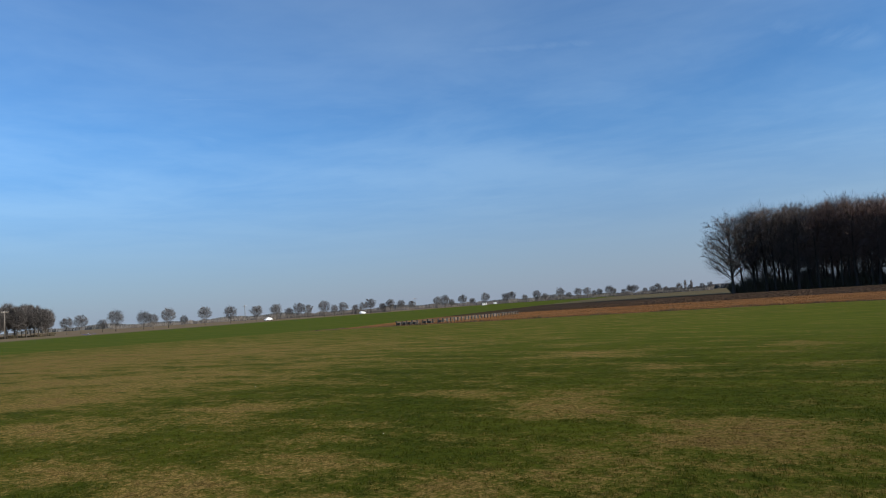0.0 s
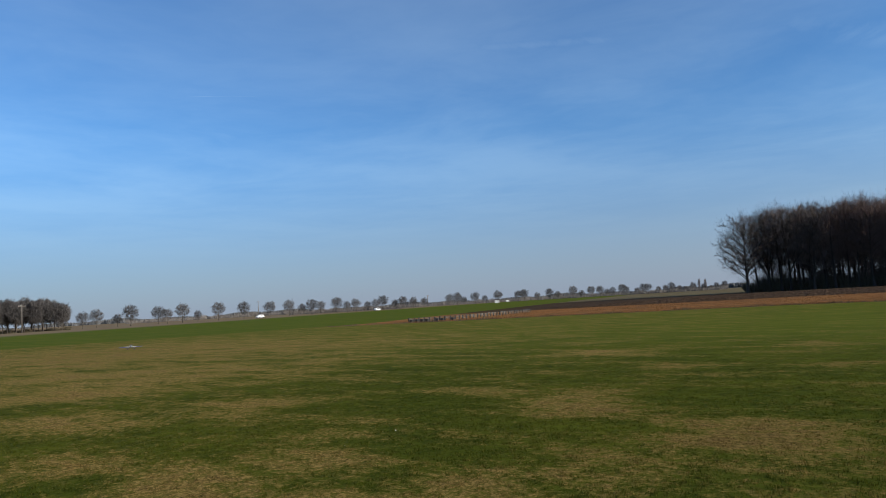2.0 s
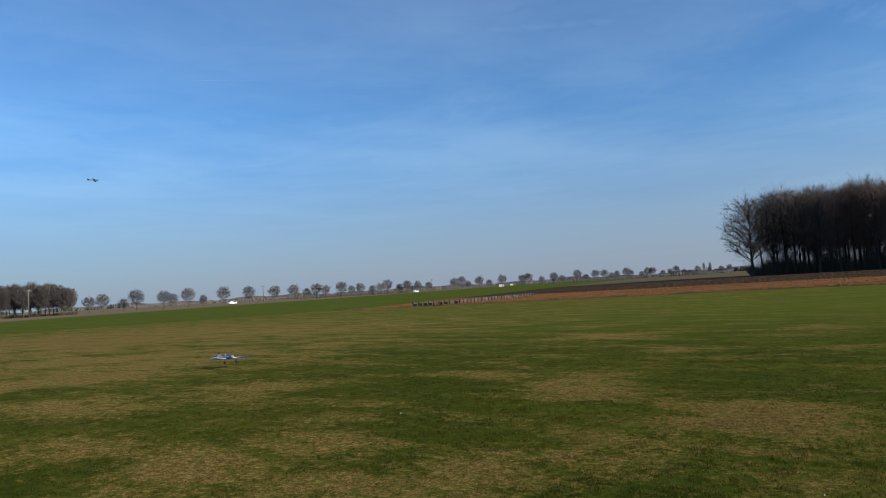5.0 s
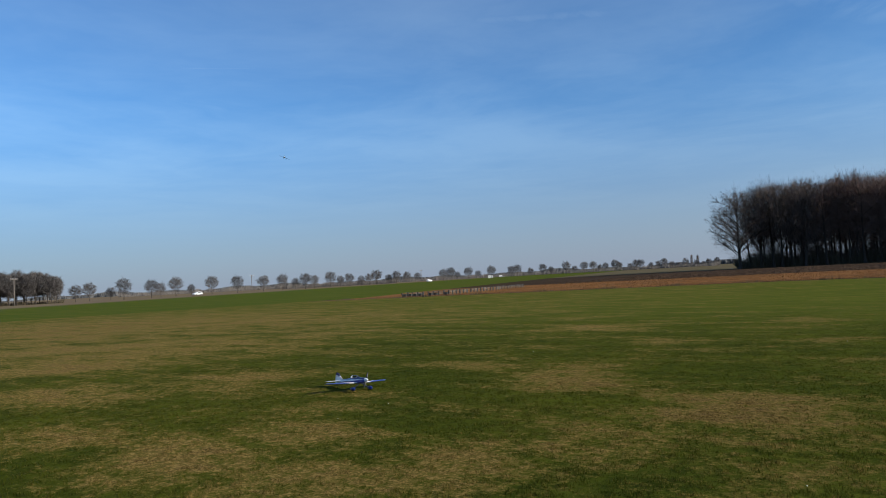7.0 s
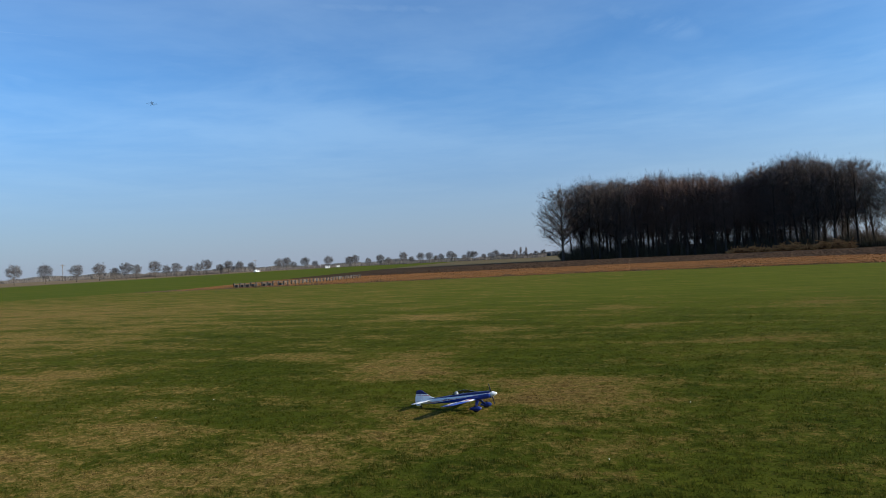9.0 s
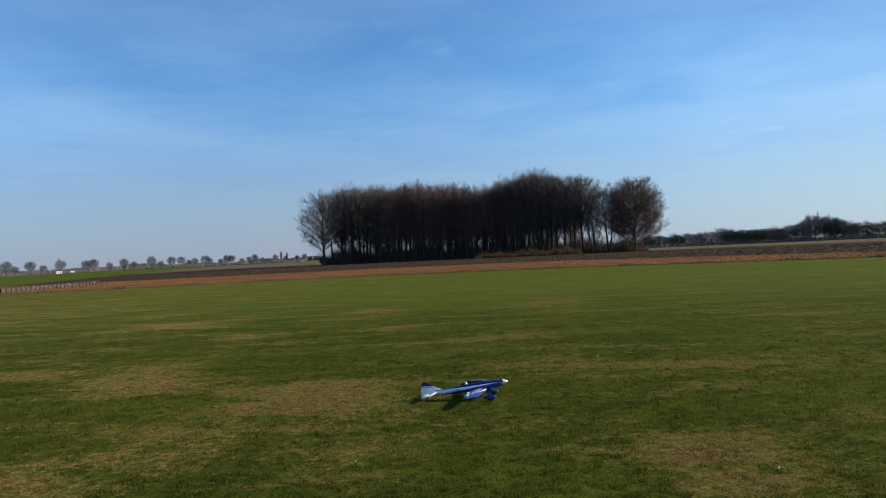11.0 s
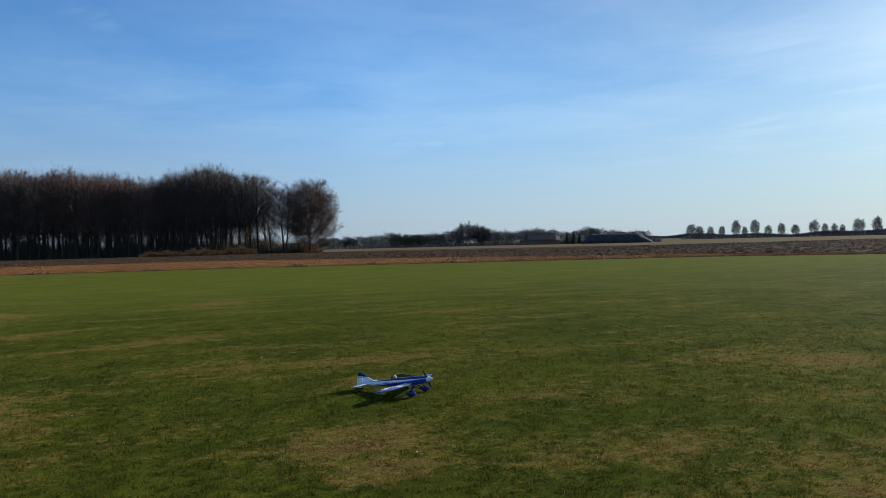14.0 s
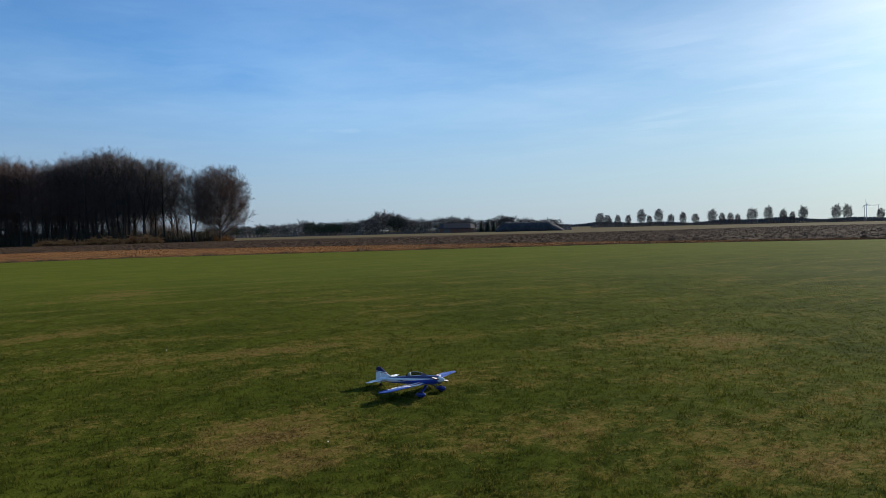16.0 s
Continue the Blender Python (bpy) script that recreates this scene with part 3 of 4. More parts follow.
# the copse beyond the ploughed field
COPSE = 185.0
PROFILE = [(14.0, 4.4), (12.5, 5.75), (9.4, 6.2), (8.0, 5.8), (3.6, 5.95), (0.4, 5.7), (-0.4, 5.2), (-2.7, 6.0), (-5.5, 6.45), (-7.3, 5.95), (-9.6, 6.05)]


def copse_height(b, d):
    p = sorted(PROFILE)
    return d * math.tan(radians(float(np.interp(b, [q[0] for q in p], [q[1] for q in p])))) + EYE


def copse():
    r = random.Random(11)
    kinds = nursery([bare_tree(20 + i, 20.0, 0.06 + 0.07 * (i % 4), 3.7 + 0.5 * (i % 3), 26, 5200, 0.9, 0.036, along=0.5) for i in range(6)],
                    "tall bare broadleaf tree in a dense copse", "trees of the copse", bark=DARKBARK)
    reds = nursery([bare_tree(40 + i, 20.0, 0.05 + 0.09 * i, 3.9, 28, 6000, 0.9, 0.038, along=0.45) for i in range(3)],
                   "tall bare tree with russet twigs in the copse", "trees of the copse", bark=DARKBARK, twig=TWIG_RED)
    thin = nursery([bare_tree(60 + i, 20.0, 0.20, 3.6, 26, 5200, 0.9, 0.034, 1, "tall", 2, 0.6) for i in range(3)],
                   "slender bare tree at the thin end of the copse", "trees of the copse", bark=DARKBARK)
    back = nursery([bare_tree(50 + i, 20.0, 0.04 + 0.05 * i, 3.4, 20, 1900, 1.4, 0.06, 1, "tall", 0, 0.4) for i in range(3)],
                   "tall bare tree deep in the copse", "trees of the copse", bark=DARKBARK)
    rows = [(0.0, 28), (4.5, 26), (9.5, 27), (16.0, 24), (23.0, 20)]
    for depth, n in rows:
        for i in range(n):
            b = 10.9 - (i + r.uniform(0.15, 0.85)) / n * (17.4 if depth < 8 else 20.4)
            if (b < -5.5 and depth > 8 and r.random() < 0.35) or (b > 8.6 and depth > 4 and r.random() < 0.7):
                continue
            d = COPSE + depth + r.uniform(-1.5, 1.5)
            h = copse_height(b, COPSE + depth) * r.uniform(0.90, 1.05)
            red = -1.0 < b < 6.5 or (-5 < b < -1.5 and r.random() < 0.6)
            s = h / 20.0
            plant(r.choice(back if depth > 8 else thin if b > 8.0 else reds if red else kinds), pose(*polar(b, d), 0, 0, r.uniform(0, 360)), (s, s, s))
    # the open end, where single crowns stand against the sky
    for b, depth, k in ((-6.4, 1, 1.0), (-6.9, 7, 0.97), (-7.4, 0, 1.02), (-7.9, 9, 0.96), (-8.3, 3, 1.04), (-8.9, 0, 1.02), (-9.4, 5, 0.98), (-9.9, 2, 0.92)):
        s = copse_height(b, COPSE + depth) * k / 20.0
        plant(r.choice(thin), pose(*polar(b, COPSE + depth), 0, 0, r.uniform(0, 360)), (s, s, s))
    edge = bare_tree(71, 20.0, 0.10, 6.6, 54, 13000, 0.9, 0.032, detail=2, along=0.6)
    grow("spreading bare tree at the copse's end, low boughs", edge, pose(*polar(12.1, COPSE - 2), 0, 0, 40), "trees of the copse", bark=DARKBARK)
    grow("bare tree leaning beside the copse's end tree", bare_tree(72, 19.0, 0.2, 4.2, 30, 5000, 1.1, 0.034, along=0.6), pose(*polar(11.3, COPSE + 3), 0, 5, 200), "trees of the copse", bark=DARKBARK)
    oak = bare_tree(75, 18.8, 0.05, 8.0, 64, 60000, 0.7, 0.042, detail=2, along=0.3)
    grow("round-crowned bare oak at the copse's end", oak, pose(*polar(-12.9, COPSE - 4), 0, 0, 0), "trees of the copse", bark=DARKBARK, twig=TWIG_RED)
    grow("bare oak with forked stems beside the copse", bare_tree(76, 18.2, 0.08, 5.8, 48, 16000, 0.8, 0.034, 2, detail=2, along=0.5), pose(*polar(-10.9, COPSE - 1), 0, 0, 0), "trees of the copse", bark=DARKBARK)


def brush(name, label, n, bearings, dist, deep, tall, mat, wide=0.09, category="undergrowth", seed=5):
    q = np.random.default_rng(seed)
    b = np.radians(q.uniform(*bearings, n))
    d = dist + q.uniform(0, deep, n)
    h = tall * q.uniform(0.25, 1.0, n) * (0.45 + 0.55 * np.abs(np.sin(b * 140) * np.sin(b * 57 + 1)))
    me, p = blades(name, -np.sin(b) * d, np.cos(b) * d, np.zeros(n), h, wide * q.uniform(0.6, 1.6, n), 0.9)
    return tagged(part(name, me, mat, None, smooth=False), label, category, kind="stuff")


copse()
brush("undergrowth", "dark brown brushwood under the copse", 50000, (-13.4, 12.3), COPSE - 1, 27, 5.0, IVY, 0.10)
brush("saplings", "thin bare saplings and brambles inside the copse", 26000, (-10.6, 11.6), COPSE + 2, 28, 8.5, TWIG, 0.07, seed=7)
brush("reeds", "pale dead stems beside the end oak", 900, (-13.9, -12.4), COPSE - 6, 3, 2.6, STRAW, 0.07, "dead plants", 6)


def branch_heap(b0, b1, dist, tall, seed):
    """A heap of cut branches: many crossed poles over a low mound."""
    r = random.Random(seed)
    ob = thing("branch_heap", "long heap of cut yellow-brown branches by the copse", "brushwood heap", pose(*polar((b0 + b1) / 2, dist), 0, 0, (b0 + b1) / 2), "branch heaps")
    V, F = [], []
    w = dist * math.tan(radians(abs(b1 - b0))) / 2
    for i in range(420):
        x = r.uniform(-w, w)
        top = tall * (0.35 + 0.65 * abs(math.sin(x * 1.1 + 0.8)) * abs(math.cos(x * 0.37)))
        c = Vector((x, r.uniform(-1.2, 1.2), r.uniform(0, top)))
        d = Vector((r.gauss(0, 1), r.gauss(0, 0.6), r.gauss(0, 0.22))).normalized() * r.uniform(0.5, 1.4)
        c.z = max(c.z, abs(d.z) + 0.03)
        tube(V, F, [c - d, c, c + d], [0.05, 0.06, 0.03], 4)
    part("brushwood", raw_mesh("branches", V, F), LOG, ob)
    bm = bmesh.new()
    rings = []
    for k in range(11):
        x = -w + 2 * w * k / 10
        hgt = tall * (0.2 + 0.45 * abs(math.sin(x * 1.1 + 0.8))) * (0.3 if k in (0, 10) else 1)
        rings.append([(x, -1.4, -0.05), (x, -0.8, hgt * 0.8), (x, 0, hgt), (x, 0.9, hgt * 0.7), (x, 1.5, -0.05)])
    part("mound", loft(bm, rings), HEAP, ob)


branch_heap(-3.2, -0.4, 176.0, 1.4, 1)
branch_heap(-6.0, -3.3, 175.0, 1.9, 2)
branch_heap(-8.6, -6.1, 174.0, 2.2, 3)


# the avenue along the road, and the wood at its near end
def far_kinds(seed, n, height, base, reach, limbs, twigs, tl, tw, label, group, **kw):
    return nursery([bare_tree(seed + i, height, base, reach, limbs, twigs, tl, tw, 1, kw.get("shape", "round"), 0) for i in range(n)], label, group,
                   **{k: v for k, v in kw.items() if k != "shape"})


ROAD_A, ROAD_B = polar(66.0, 290.0), polar(13.0, 760.0)


def avenue():
    r = random.Random(3)
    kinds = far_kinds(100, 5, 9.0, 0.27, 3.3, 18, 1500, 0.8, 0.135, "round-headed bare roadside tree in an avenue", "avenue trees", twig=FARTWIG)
    # bearings at which the avenue's trees stand
    told = [62.9, 61.9, 60.6, 59.6, 57.9, 57.0, 55.9, 54.9, 53.5, 51.4, 49.5, 47.9, 46.9, 46.1, 45.4, 44.4, 43.4, 42.6, 41.9, 41.2, 40.4, 39.6, 38.8, 38.1, 37.2, 35.2, 34.5, 33.8, 33.0, 32.3, 31.1, 29.6, 28.9, 27.9, 27.1, 26.4, 25.2, 24.4, 23.8]
    for b in told + [23.0 - 0.55 * i for i in range(18)]:
        b += r.uniform(-0.15, 0.15)
        a = radians(b)
        n = Vector((ROAD_B - ROAD_A).yx)
        n.y = -n.y
        way = Vector((-math.sin(a), math.cos(a)))
        d = Vector(ROAD_A.xy).dot(n) / way.dot(n) + r.uniform(-6, 6)
        s = 0.78 * (0.95 + 0.22 * math.sin(b * 3.3) + r.uniform(-0.12, 0.12)) * (1.0 if b > 30 else 1.05)
        plant(r.choice(kinds), pose(-math.sin(a) * d, math.cos(a) * d, 0, 0, 0, r.uniform(0, 360)), (s, s, s))


avenue()
brush("hedge", "grey-brown bare hedge along the far road", 30000, (13.5, 60.0), 640, 60, 5.2, SCRUB, 0.45, "hedge", 8)
brush("hedge", "grey-brown scrub between the avenue trees", 6000, (39.0, 48.0), 470, 25, 4.0, SCRUB, 0.3, "hedge", 9)


def west_wood():
    r = random.Random(9)
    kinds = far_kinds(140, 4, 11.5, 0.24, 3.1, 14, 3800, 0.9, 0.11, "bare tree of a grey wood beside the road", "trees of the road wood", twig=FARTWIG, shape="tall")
    for depth, n in ((0, 20), (7, 18), (15, 16)):
        for i in range(n):
            b = 63.9 + (i + r.random()) / n * 10.5
            h = min(1.0, 0.80 + (b - 63.6) * 0.14) * r.uniform(0.92, 1.06)
            plant(r.choice(kinds), pose(*polar(b, 282 + depth + r.uniform(-2, 2)), 0, 0, r.uniform(0, 360)), (h, h, h))


west_wood()
brush("undergrowth", "brown brushwood under the road wood", 5000, (63.6, 74.0), 284, 18, 1.8, IVY, 0.2, seed=12)


def poplar(b, d, h):
    m = bare_tree(int(b * 10), h, 0.08, h * 0.10, 22, 1500, 0.9, 0.08, 1, "tall", 0)
    grow("slim upright poplar far beyond the field", m, pose(*polar(b, d)), "slim poplars", name="poplar")


poplar(15.5, 760, 12.6)
poplar(15.05, 760, 12.2)


# the far side to the east: belt of trees, barn, covered clamp, single trees and a haze-blue wood
def east_belt():
    r = random.Random(21)
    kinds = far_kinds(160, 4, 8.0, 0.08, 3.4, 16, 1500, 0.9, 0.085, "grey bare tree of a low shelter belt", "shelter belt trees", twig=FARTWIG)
    dark = far_kinds(170, 2, 7.0, 0.06, 3.2, 10, 1500, 0.7, 0.18, "dark evergreen bush in the shelter belt", "shelter belt trees", twig=EVERGREEN)
    for i in range(84):
        b = -13.5 - i * 0.315 + r.uniform(-0.2, 0.2)
        top = float(np.interp(-b, [13, 17.6, 19.5, 22, 24.5, 25.2, 26.3, 27.5, 29.5, 31, 34, 35.5, 37, 40], [0.55, 0.6, 0.75, 0.7, 0.8, 1.2, 1.3, 0.85, 0.6, 0.9, 0.45, 0.9, 0.55, 0.5]))
        d = 300 + r.uniform(0, 22)
        h = (d * math.tan(radians(top)) + EYE) * 1.22
        k = r.random() < 0.42 and b > -29
        s = h / (7.0 if k else 8.0) * (r.uniform(0.72, 0.9) if k else r.uniform(0.85, 1.05))
        plant(r.choice(dark if k else kinds), pose(*polar(b, d), 0, 0, r.uniform(0, 360)), (s * 1.3, s * 1.3, s))


east_belt()
brush("hedge", "dark dense scrub of the shelter belt", 5500, (-41.0, -13.0), 298, 24, 3.4, SCRUB, 0.28, "hedge", 15)


def spruce(b, d, h):
    r = random.Random(int(h * 100))
    ob = thing("spruce", "slim dark spruce in the shelter belt", "conifer", pose(*polar(b, d)), "spruces")
    part("trunk", rod(bmesh.new(), (0, 0, -0.1), (0, 0, h), 0.14, 0.02, 7), BARK, ob)
    V, F = [], []
    for i in range(1500):
        z = h * (0.06 + 0.94 * r.random() ** 1.3)
        a, l = r.uniform(0, 6.283), (1 - z / h) * h * 0.30 * r.uniform(0.4, 1.1) + 0.12
        p, q = Vector((0, 0, z)), Vector((math.cos(a) * l, math.sin(a) * l, z - l * 0.35))
        w = Vector((-math.sin(a), math.cos(a), 0.1)) * 0.14
        n = len(V)
        V.extend((p, q - w, q + w))
        F.append((n, n + 1, n + 2))
    part("needles", raw_mesh("needles", V, F), EVERGREEN, ob, smooth=False)


spruce(-33.7, 296, 5.2)
spruce(-34.25, 296, 5.6)
spruce(-34.7, 299, 4.6)


def barn():
    ob = thing("barn", "low brown barn with a dark tiled roof", "barn", pose(*polar(-31.7, 292), 0, 0, -31.7))
    part("wall", box(bmesh.new(), (14.0, 7, 1.9), (0, 0, 0.95)), BRICK, ob, smooth=False)
    bm = bmesh.new()
    ring = lambda x, k: [(x, -4.0 * k, 1.75), (x, -3.6 * k, 2.05), (x, 0, 2.05 + 1.9 * k), (x, 3.6 * k, 2.05), (x, 4.0 * k, 1.75)]
    part("roof", loft(bm, [ring(-7.4, 0.55), ring(-5.6, 1), ring(5.6, 1), ring(7.4, 0.55)]), ROOF, ob, smooth=False)
    part("door", box(bmesh.new(), (2.2, 0.1, 1.6), (-4.2, -3.55, 0.8)), POLE, ob, "weathered barn door", smooth=False)


def clamp_heap():
    """A long heap under black sheeting."""
    ob = thing("silage_clamp", "long rounded heap under black sheeting", "silage heap", pose(*polar(-37.6, 285), 0, 0, -37.6))
    bm = bmesh.new()
    rings = []
    for k in range(25):
        x = -13.5 + 27 * k / 24
        hgt = 3.9 * min(1, (k + 1) / 4, (25 - k) / 6) * (1 + 0.04 * math.sin(k * 2.1))
        rings.append([(x, 4.5 * math.cos(a), hgt * math.sin(a) - 0.05) for a in [math.pi * j / 10 for j in range(11)]])
    part("sheeting", loft(bm, rings), SHED, ob)
    for k in range(7):
        part("tyre", tyre_ring(0.42, 0.16), RUBBER, ob, at=pose(-10 + 3.3 * k, 0.3, 3.88, 0, 0, 0))


def tyre_ring(r, w):
    bm = bmesh.new()
    rings = []
    for i in range(16):
        a = 2 * math.pi * i / 16
        rings.append([((r + w * math.cos(b)) * math.cos(a), (r + w * math.cos(b)) * math.sin(a), w * math.sin(b) + 0.1) for b in [2 * math.pi * j / 8 for j in range(8)]])
    rings.append(rings[0])
    loft(bm, rings, close=False)
    bmesh.ops.remove_doubles(bm, verts=bm.verts, dist=1e-5)
    return bm


barn()
clamp_heap()


def east_singles():
    r = random.Random(31)
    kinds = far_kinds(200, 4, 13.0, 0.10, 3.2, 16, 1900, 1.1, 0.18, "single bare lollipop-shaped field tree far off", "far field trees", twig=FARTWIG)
    told = [(-43.2, 1.0, 1.3), (-43.8, 0.85, 1.2), (-44.6, 0.8, 1), (-45.4, 0.8, 1), (-46.4, 1.2, 1), (-47.0, 0.7, 1), (-47.7, 1.2, 1), (-48.6, 0.75, 1.2), (-49.5, 0.9, 1), (-50.4, 0.75, 1.3),
            (-51.6, 1.05, 1.1), (-52.3, 0.75, 1), (-52.9, 0.75, 1), (-53.4, 0.65, 1), (-54.4, 1.05, 1.3), (-55.5, 1.15, 1), (-56.5, 0.9, 1), (-57.1, 0.7, 1), (-57.8, 1.1, 1), (-59.9, 1.12, 1), (-60.6, 1.1, 1), (-62.6, 0.75, 1.1), (-63.4, 0.9, 1), (-64.5, 0.9, 1)]
    for b, el, wide in told:
        d = 560 + r.uniform(-12, 12)
        s = (d * math.tan(radians(el)) + EYE) / 13.0
        plant(r.choice(kinds), pose(*polar(b, d), 0, 0, r.uniform(0, 360)), (s * wide, s * wide, s))


east_singles()
brush("far_scrub", "low scrub between the far field trees", 3500, (-64.5, -42.5), 566, 25, 4.5, SCRUB, 0.5, "scrub", 17)


def far_wood(name, b0, b1, d, tall, label, seed):
    """A long wood on the horizon, as a low uneven mass of crowns."""
    q = np.random.default_rng(seed)
    n = int(abs(b1 - b0) * 300)
    b = np.radians(q.uniform(min(b0, b1), max(b0, b1), n))
    dd = d + q.uniform(0, 120, n)
    hump = 0.62 + 0.2 * np.sin(b * 31) + 0.18 * np.sin(b * 83 + 2)
    me, p = blades(name, -np.sin(b) * dd, np.cos(b) * dd, np.zeros(n), tall * hump * q.uniform(0.5, 1.0, n), 5.5 * q.uniform(0.6, 1.4, n), 0.5)
    tagged(part(name, me, HAZEWOOD, None, smooth=False), label, "far wood", kind="stuff")


far_wood("far_wood", -70, -39, 1500, 12, "wood along the far horizon, haze blue in its colour", 3)
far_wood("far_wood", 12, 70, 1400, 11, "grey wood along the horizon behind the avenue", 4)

for ob, used in seedlings:
    if not used:
        for o in (*ob.children, ob):
            bpy.data.objects.remove(o)


# ---- small things across the fields ----
def low_fence():
    ob = thing("low_fence", "low dark post fence with grey netting at the turf's corner", "fence")
    a, b = Vector((-43.4, 54.6, 0)), Vector((-41.5, 76.0, 0))
    side = Vector((-39.5, 57.0, 0))
    pts = [a.lerp(side, k / 9) for k in range(10)] + [side.lerp(b, k / 24) for k in range(1, 25)]
    r = random.Random(2)
    bm = bmesh.new()
    box(bm, (0.12, 0.12, 0.46), (0, 0, 0.2), 0.015)
    me = None
    for p in pts:
        if me is None:
            first = part("post", bm, POST, ob, at=pose(*p, r.gauss(0, 4), r.gauss(0, 4), r.uniform(0, 90)), smooth=False)
            me = first.data
        else:
            o = new("post", me)
            o.parent, o.matrix_basis = ob, pose(*p, r.gauss(0, 5), r.gauss(0, 5), r.uniform(0, 90))
    V, F = [], []
    for k in range(len(pts) - 1):
        for z in (0.14, 0.26, 0.36):
            tube(V, F, [pts[k] + Vector((0, 0, z)), pts[k + 1] + Vector((0, 0, z + r.gauss(0, 0.02)))], [0.012, 0.012], 4)
    part("wire", raw_mesh("wire", V, F), NET, ob)
    for k in (0, 1, 2, 3, 5, 6, 8):
        bm = bmesh.new()
        c = pts[k].lerp(pts[k + 1], 0.5)
        box(bm, (0.34, 0.24, 0.26), (c.x, c.y, 0.13), 0.04)
        part("crate", bm, POST, ob, smooth=False)


low_fence()


def telegraph_pole(b, d, h):
    ob = thing("telegraph_pole", "grey wooden telegraph pole with a crossarm", "pole", pose(*polar(b, d), 0, 0, b + 20), "telegraph poles")
    part("mast", rod(bmesh.new(), (0, 0, -0.2), (0, 0, h), 0.19, 0.13), POLE, ob)
    part("crossarm", box(bmesh.new(), (2.4, 0.16, 0.18), (0, -0.12, h - 0.6), 0.02), POLE, ob, smooth=False)
    for x in (-1.05, -0.4, 0.4, 1.05):
        part("insulator", rod(bmesh.new(), (x, -0.12, h - 0.52), (x, -0.12, h - 0.28), 0.06, 0.04, 8), WHITE, ob)


telegraph_pole(50.4, 400, 9.0)
telegraph_pole(66.6, 276, 9.5)
telegraph_pole(36.9, 480, 8.2)
telegraph_pole(8.0, 720, 10.0)


def pylon_and_turbine():
    ob = thing("portal_pylon", "thin grey steel portal pylon on the horizon", "pylon", pose(*polar(-62.05, 900), 0, 0, -62))
    for x in (-6.5, 6.5):
        part("mast", rod(bmesh.new(), (x, 0, -0.2), (x, 0, 17.0), 0.28, 0.18, 8), STEEL, ob)
    part("beam", box(bmesh.new(), (16, 0.35, 0.38), (0, 0, 16.6)), STEEL, ob, smooth=False)
    tb = thing("wind_turbine", "small pale wind turbine on the horizon", "wind turbine", pose(*polar(-61.75, 1100), 0, 0, -62))
    part("tower", rod(bmesh.new(), (0, 0, -0.2), (0, 0, 21), 0.5, 0.3, 12), WHITE, tb)
    bm = bmesh.new()
    box(bm, (1.4, 3.0, 1.4), (0, 0, 21.4), 0.3)
    part("nacelle", bm, WHITE, tb)
    for k in range(3):
        a = radians(100 + 120 * k)
        part("blade", rod(bmesh.new(), (0, -1.7, 21.4), (math.cos(a) * 8.5, -1.7, 21.4 + math.sin(a) * 8.5), 0.28, 0.08, 6), WHITE, tb)


pylon_and_turbine()


def farmhouse(b, d):
    ob = thing("field_shed", "small white shed among the avenue trees", "shed", pose(*polar(b, d), 0, 0, b))
    part("wall", box(bmesh.new(), (3.2, 4, 1.9), (0, 0, 0.95)), WHITE, ob, smooth=False)
    bm = bmesh.new()
    part("roof", loft(bm, [[(x, -2.2, 1.85), (x, 0, 2.7), (x, 2.2, 1.85)] for x in (-1.75, 1.75)]), ROOF, ob, smooth=False)
    for x in (-0.8, 0.8):
        part("window", box(bmesh.new(), (0.4, 0.1, 0.5), (x, -2.02, 1.1)), DARKGLASS, ob, smooth=False)


farmhouse(31.25, 500)
for bb in (30.4,):
    van = thing("parked_trailer", "white box trailer parked by the road", "trailer", pose(*polar(bb, 500), 0, 0, bb), "parked trailers")
    part("body", box(bmesh.new(), (2.2, 1.6, 1.1), (0, 0, 0.95), 0.06), WHITE, van, smooth=False)
    for x in (-0.6, 0.6):
        part("wheel", rod(bmesh.new(), (x, -0.8, 0.34), (x, -0.55, 0.34), 0.34, sides=14), RUBBER, van)
    part("drawbar", rod(bmesh.new(), (1.1, 0, 0.5), (2.0, 0, 0.45), 0.05), STEEL, van)


def car(label):
    ob = thing("car", label, "car", None, "cars on the road")
    bm = bmesh.new()
    sec = lambda x, w, lo, hi: [(x, -w, lo), (x, -w * 1.02, (lo + hi) / 2), (x, -w * 0.93, hi), (x, w * 0.93, hi), (x, w * 1.02, (lo + hi) / 2), (x, w, lo)]
    loft(bm, [sec(-2.1, 0.75, 0.4, 0.8), sec(-1.9, 0.84, 0.25, 0.98), sec(0.9, 0.86, 0.22, 0.96), sec(1.9, 0.82, 0.25, 0.8), sec(2.15, 0.7, 0.4, 0.65)])
    part("body", bm, WHITE, ob)
    bm = bmesh.new()
    loft(bm, [sec(-1.95, 0.7, 0.9, 1.0), sec(-1.4, 0.72, 0.92, 1.42), sec(0.2, 0.72, 0.92, 1.46), sec(1.1, 0.7, 0.9, 0.98)])
    part("cabin", bm, WHITE, ob)
    for s in (-1, 1):
        part("window", box(bmesh.new(), (1.9, 0.03, 0.34), (-0.55, s * 0.73, 1.17)), DARKGLASS, ob, smooth=False)
    for x in (-1.3, 1.3):
        for s in (-1, 1):
            part("wheel", rod(bmesh.new(), (x, s * 0.66, 0.31), (x, s * 0.86, 0.31), 0.31, sides=16), RUBBER, ob)
    return ob


car_a, car_b = car("white saloon car driving on the far road"), car("white estate car driving along the avenue")


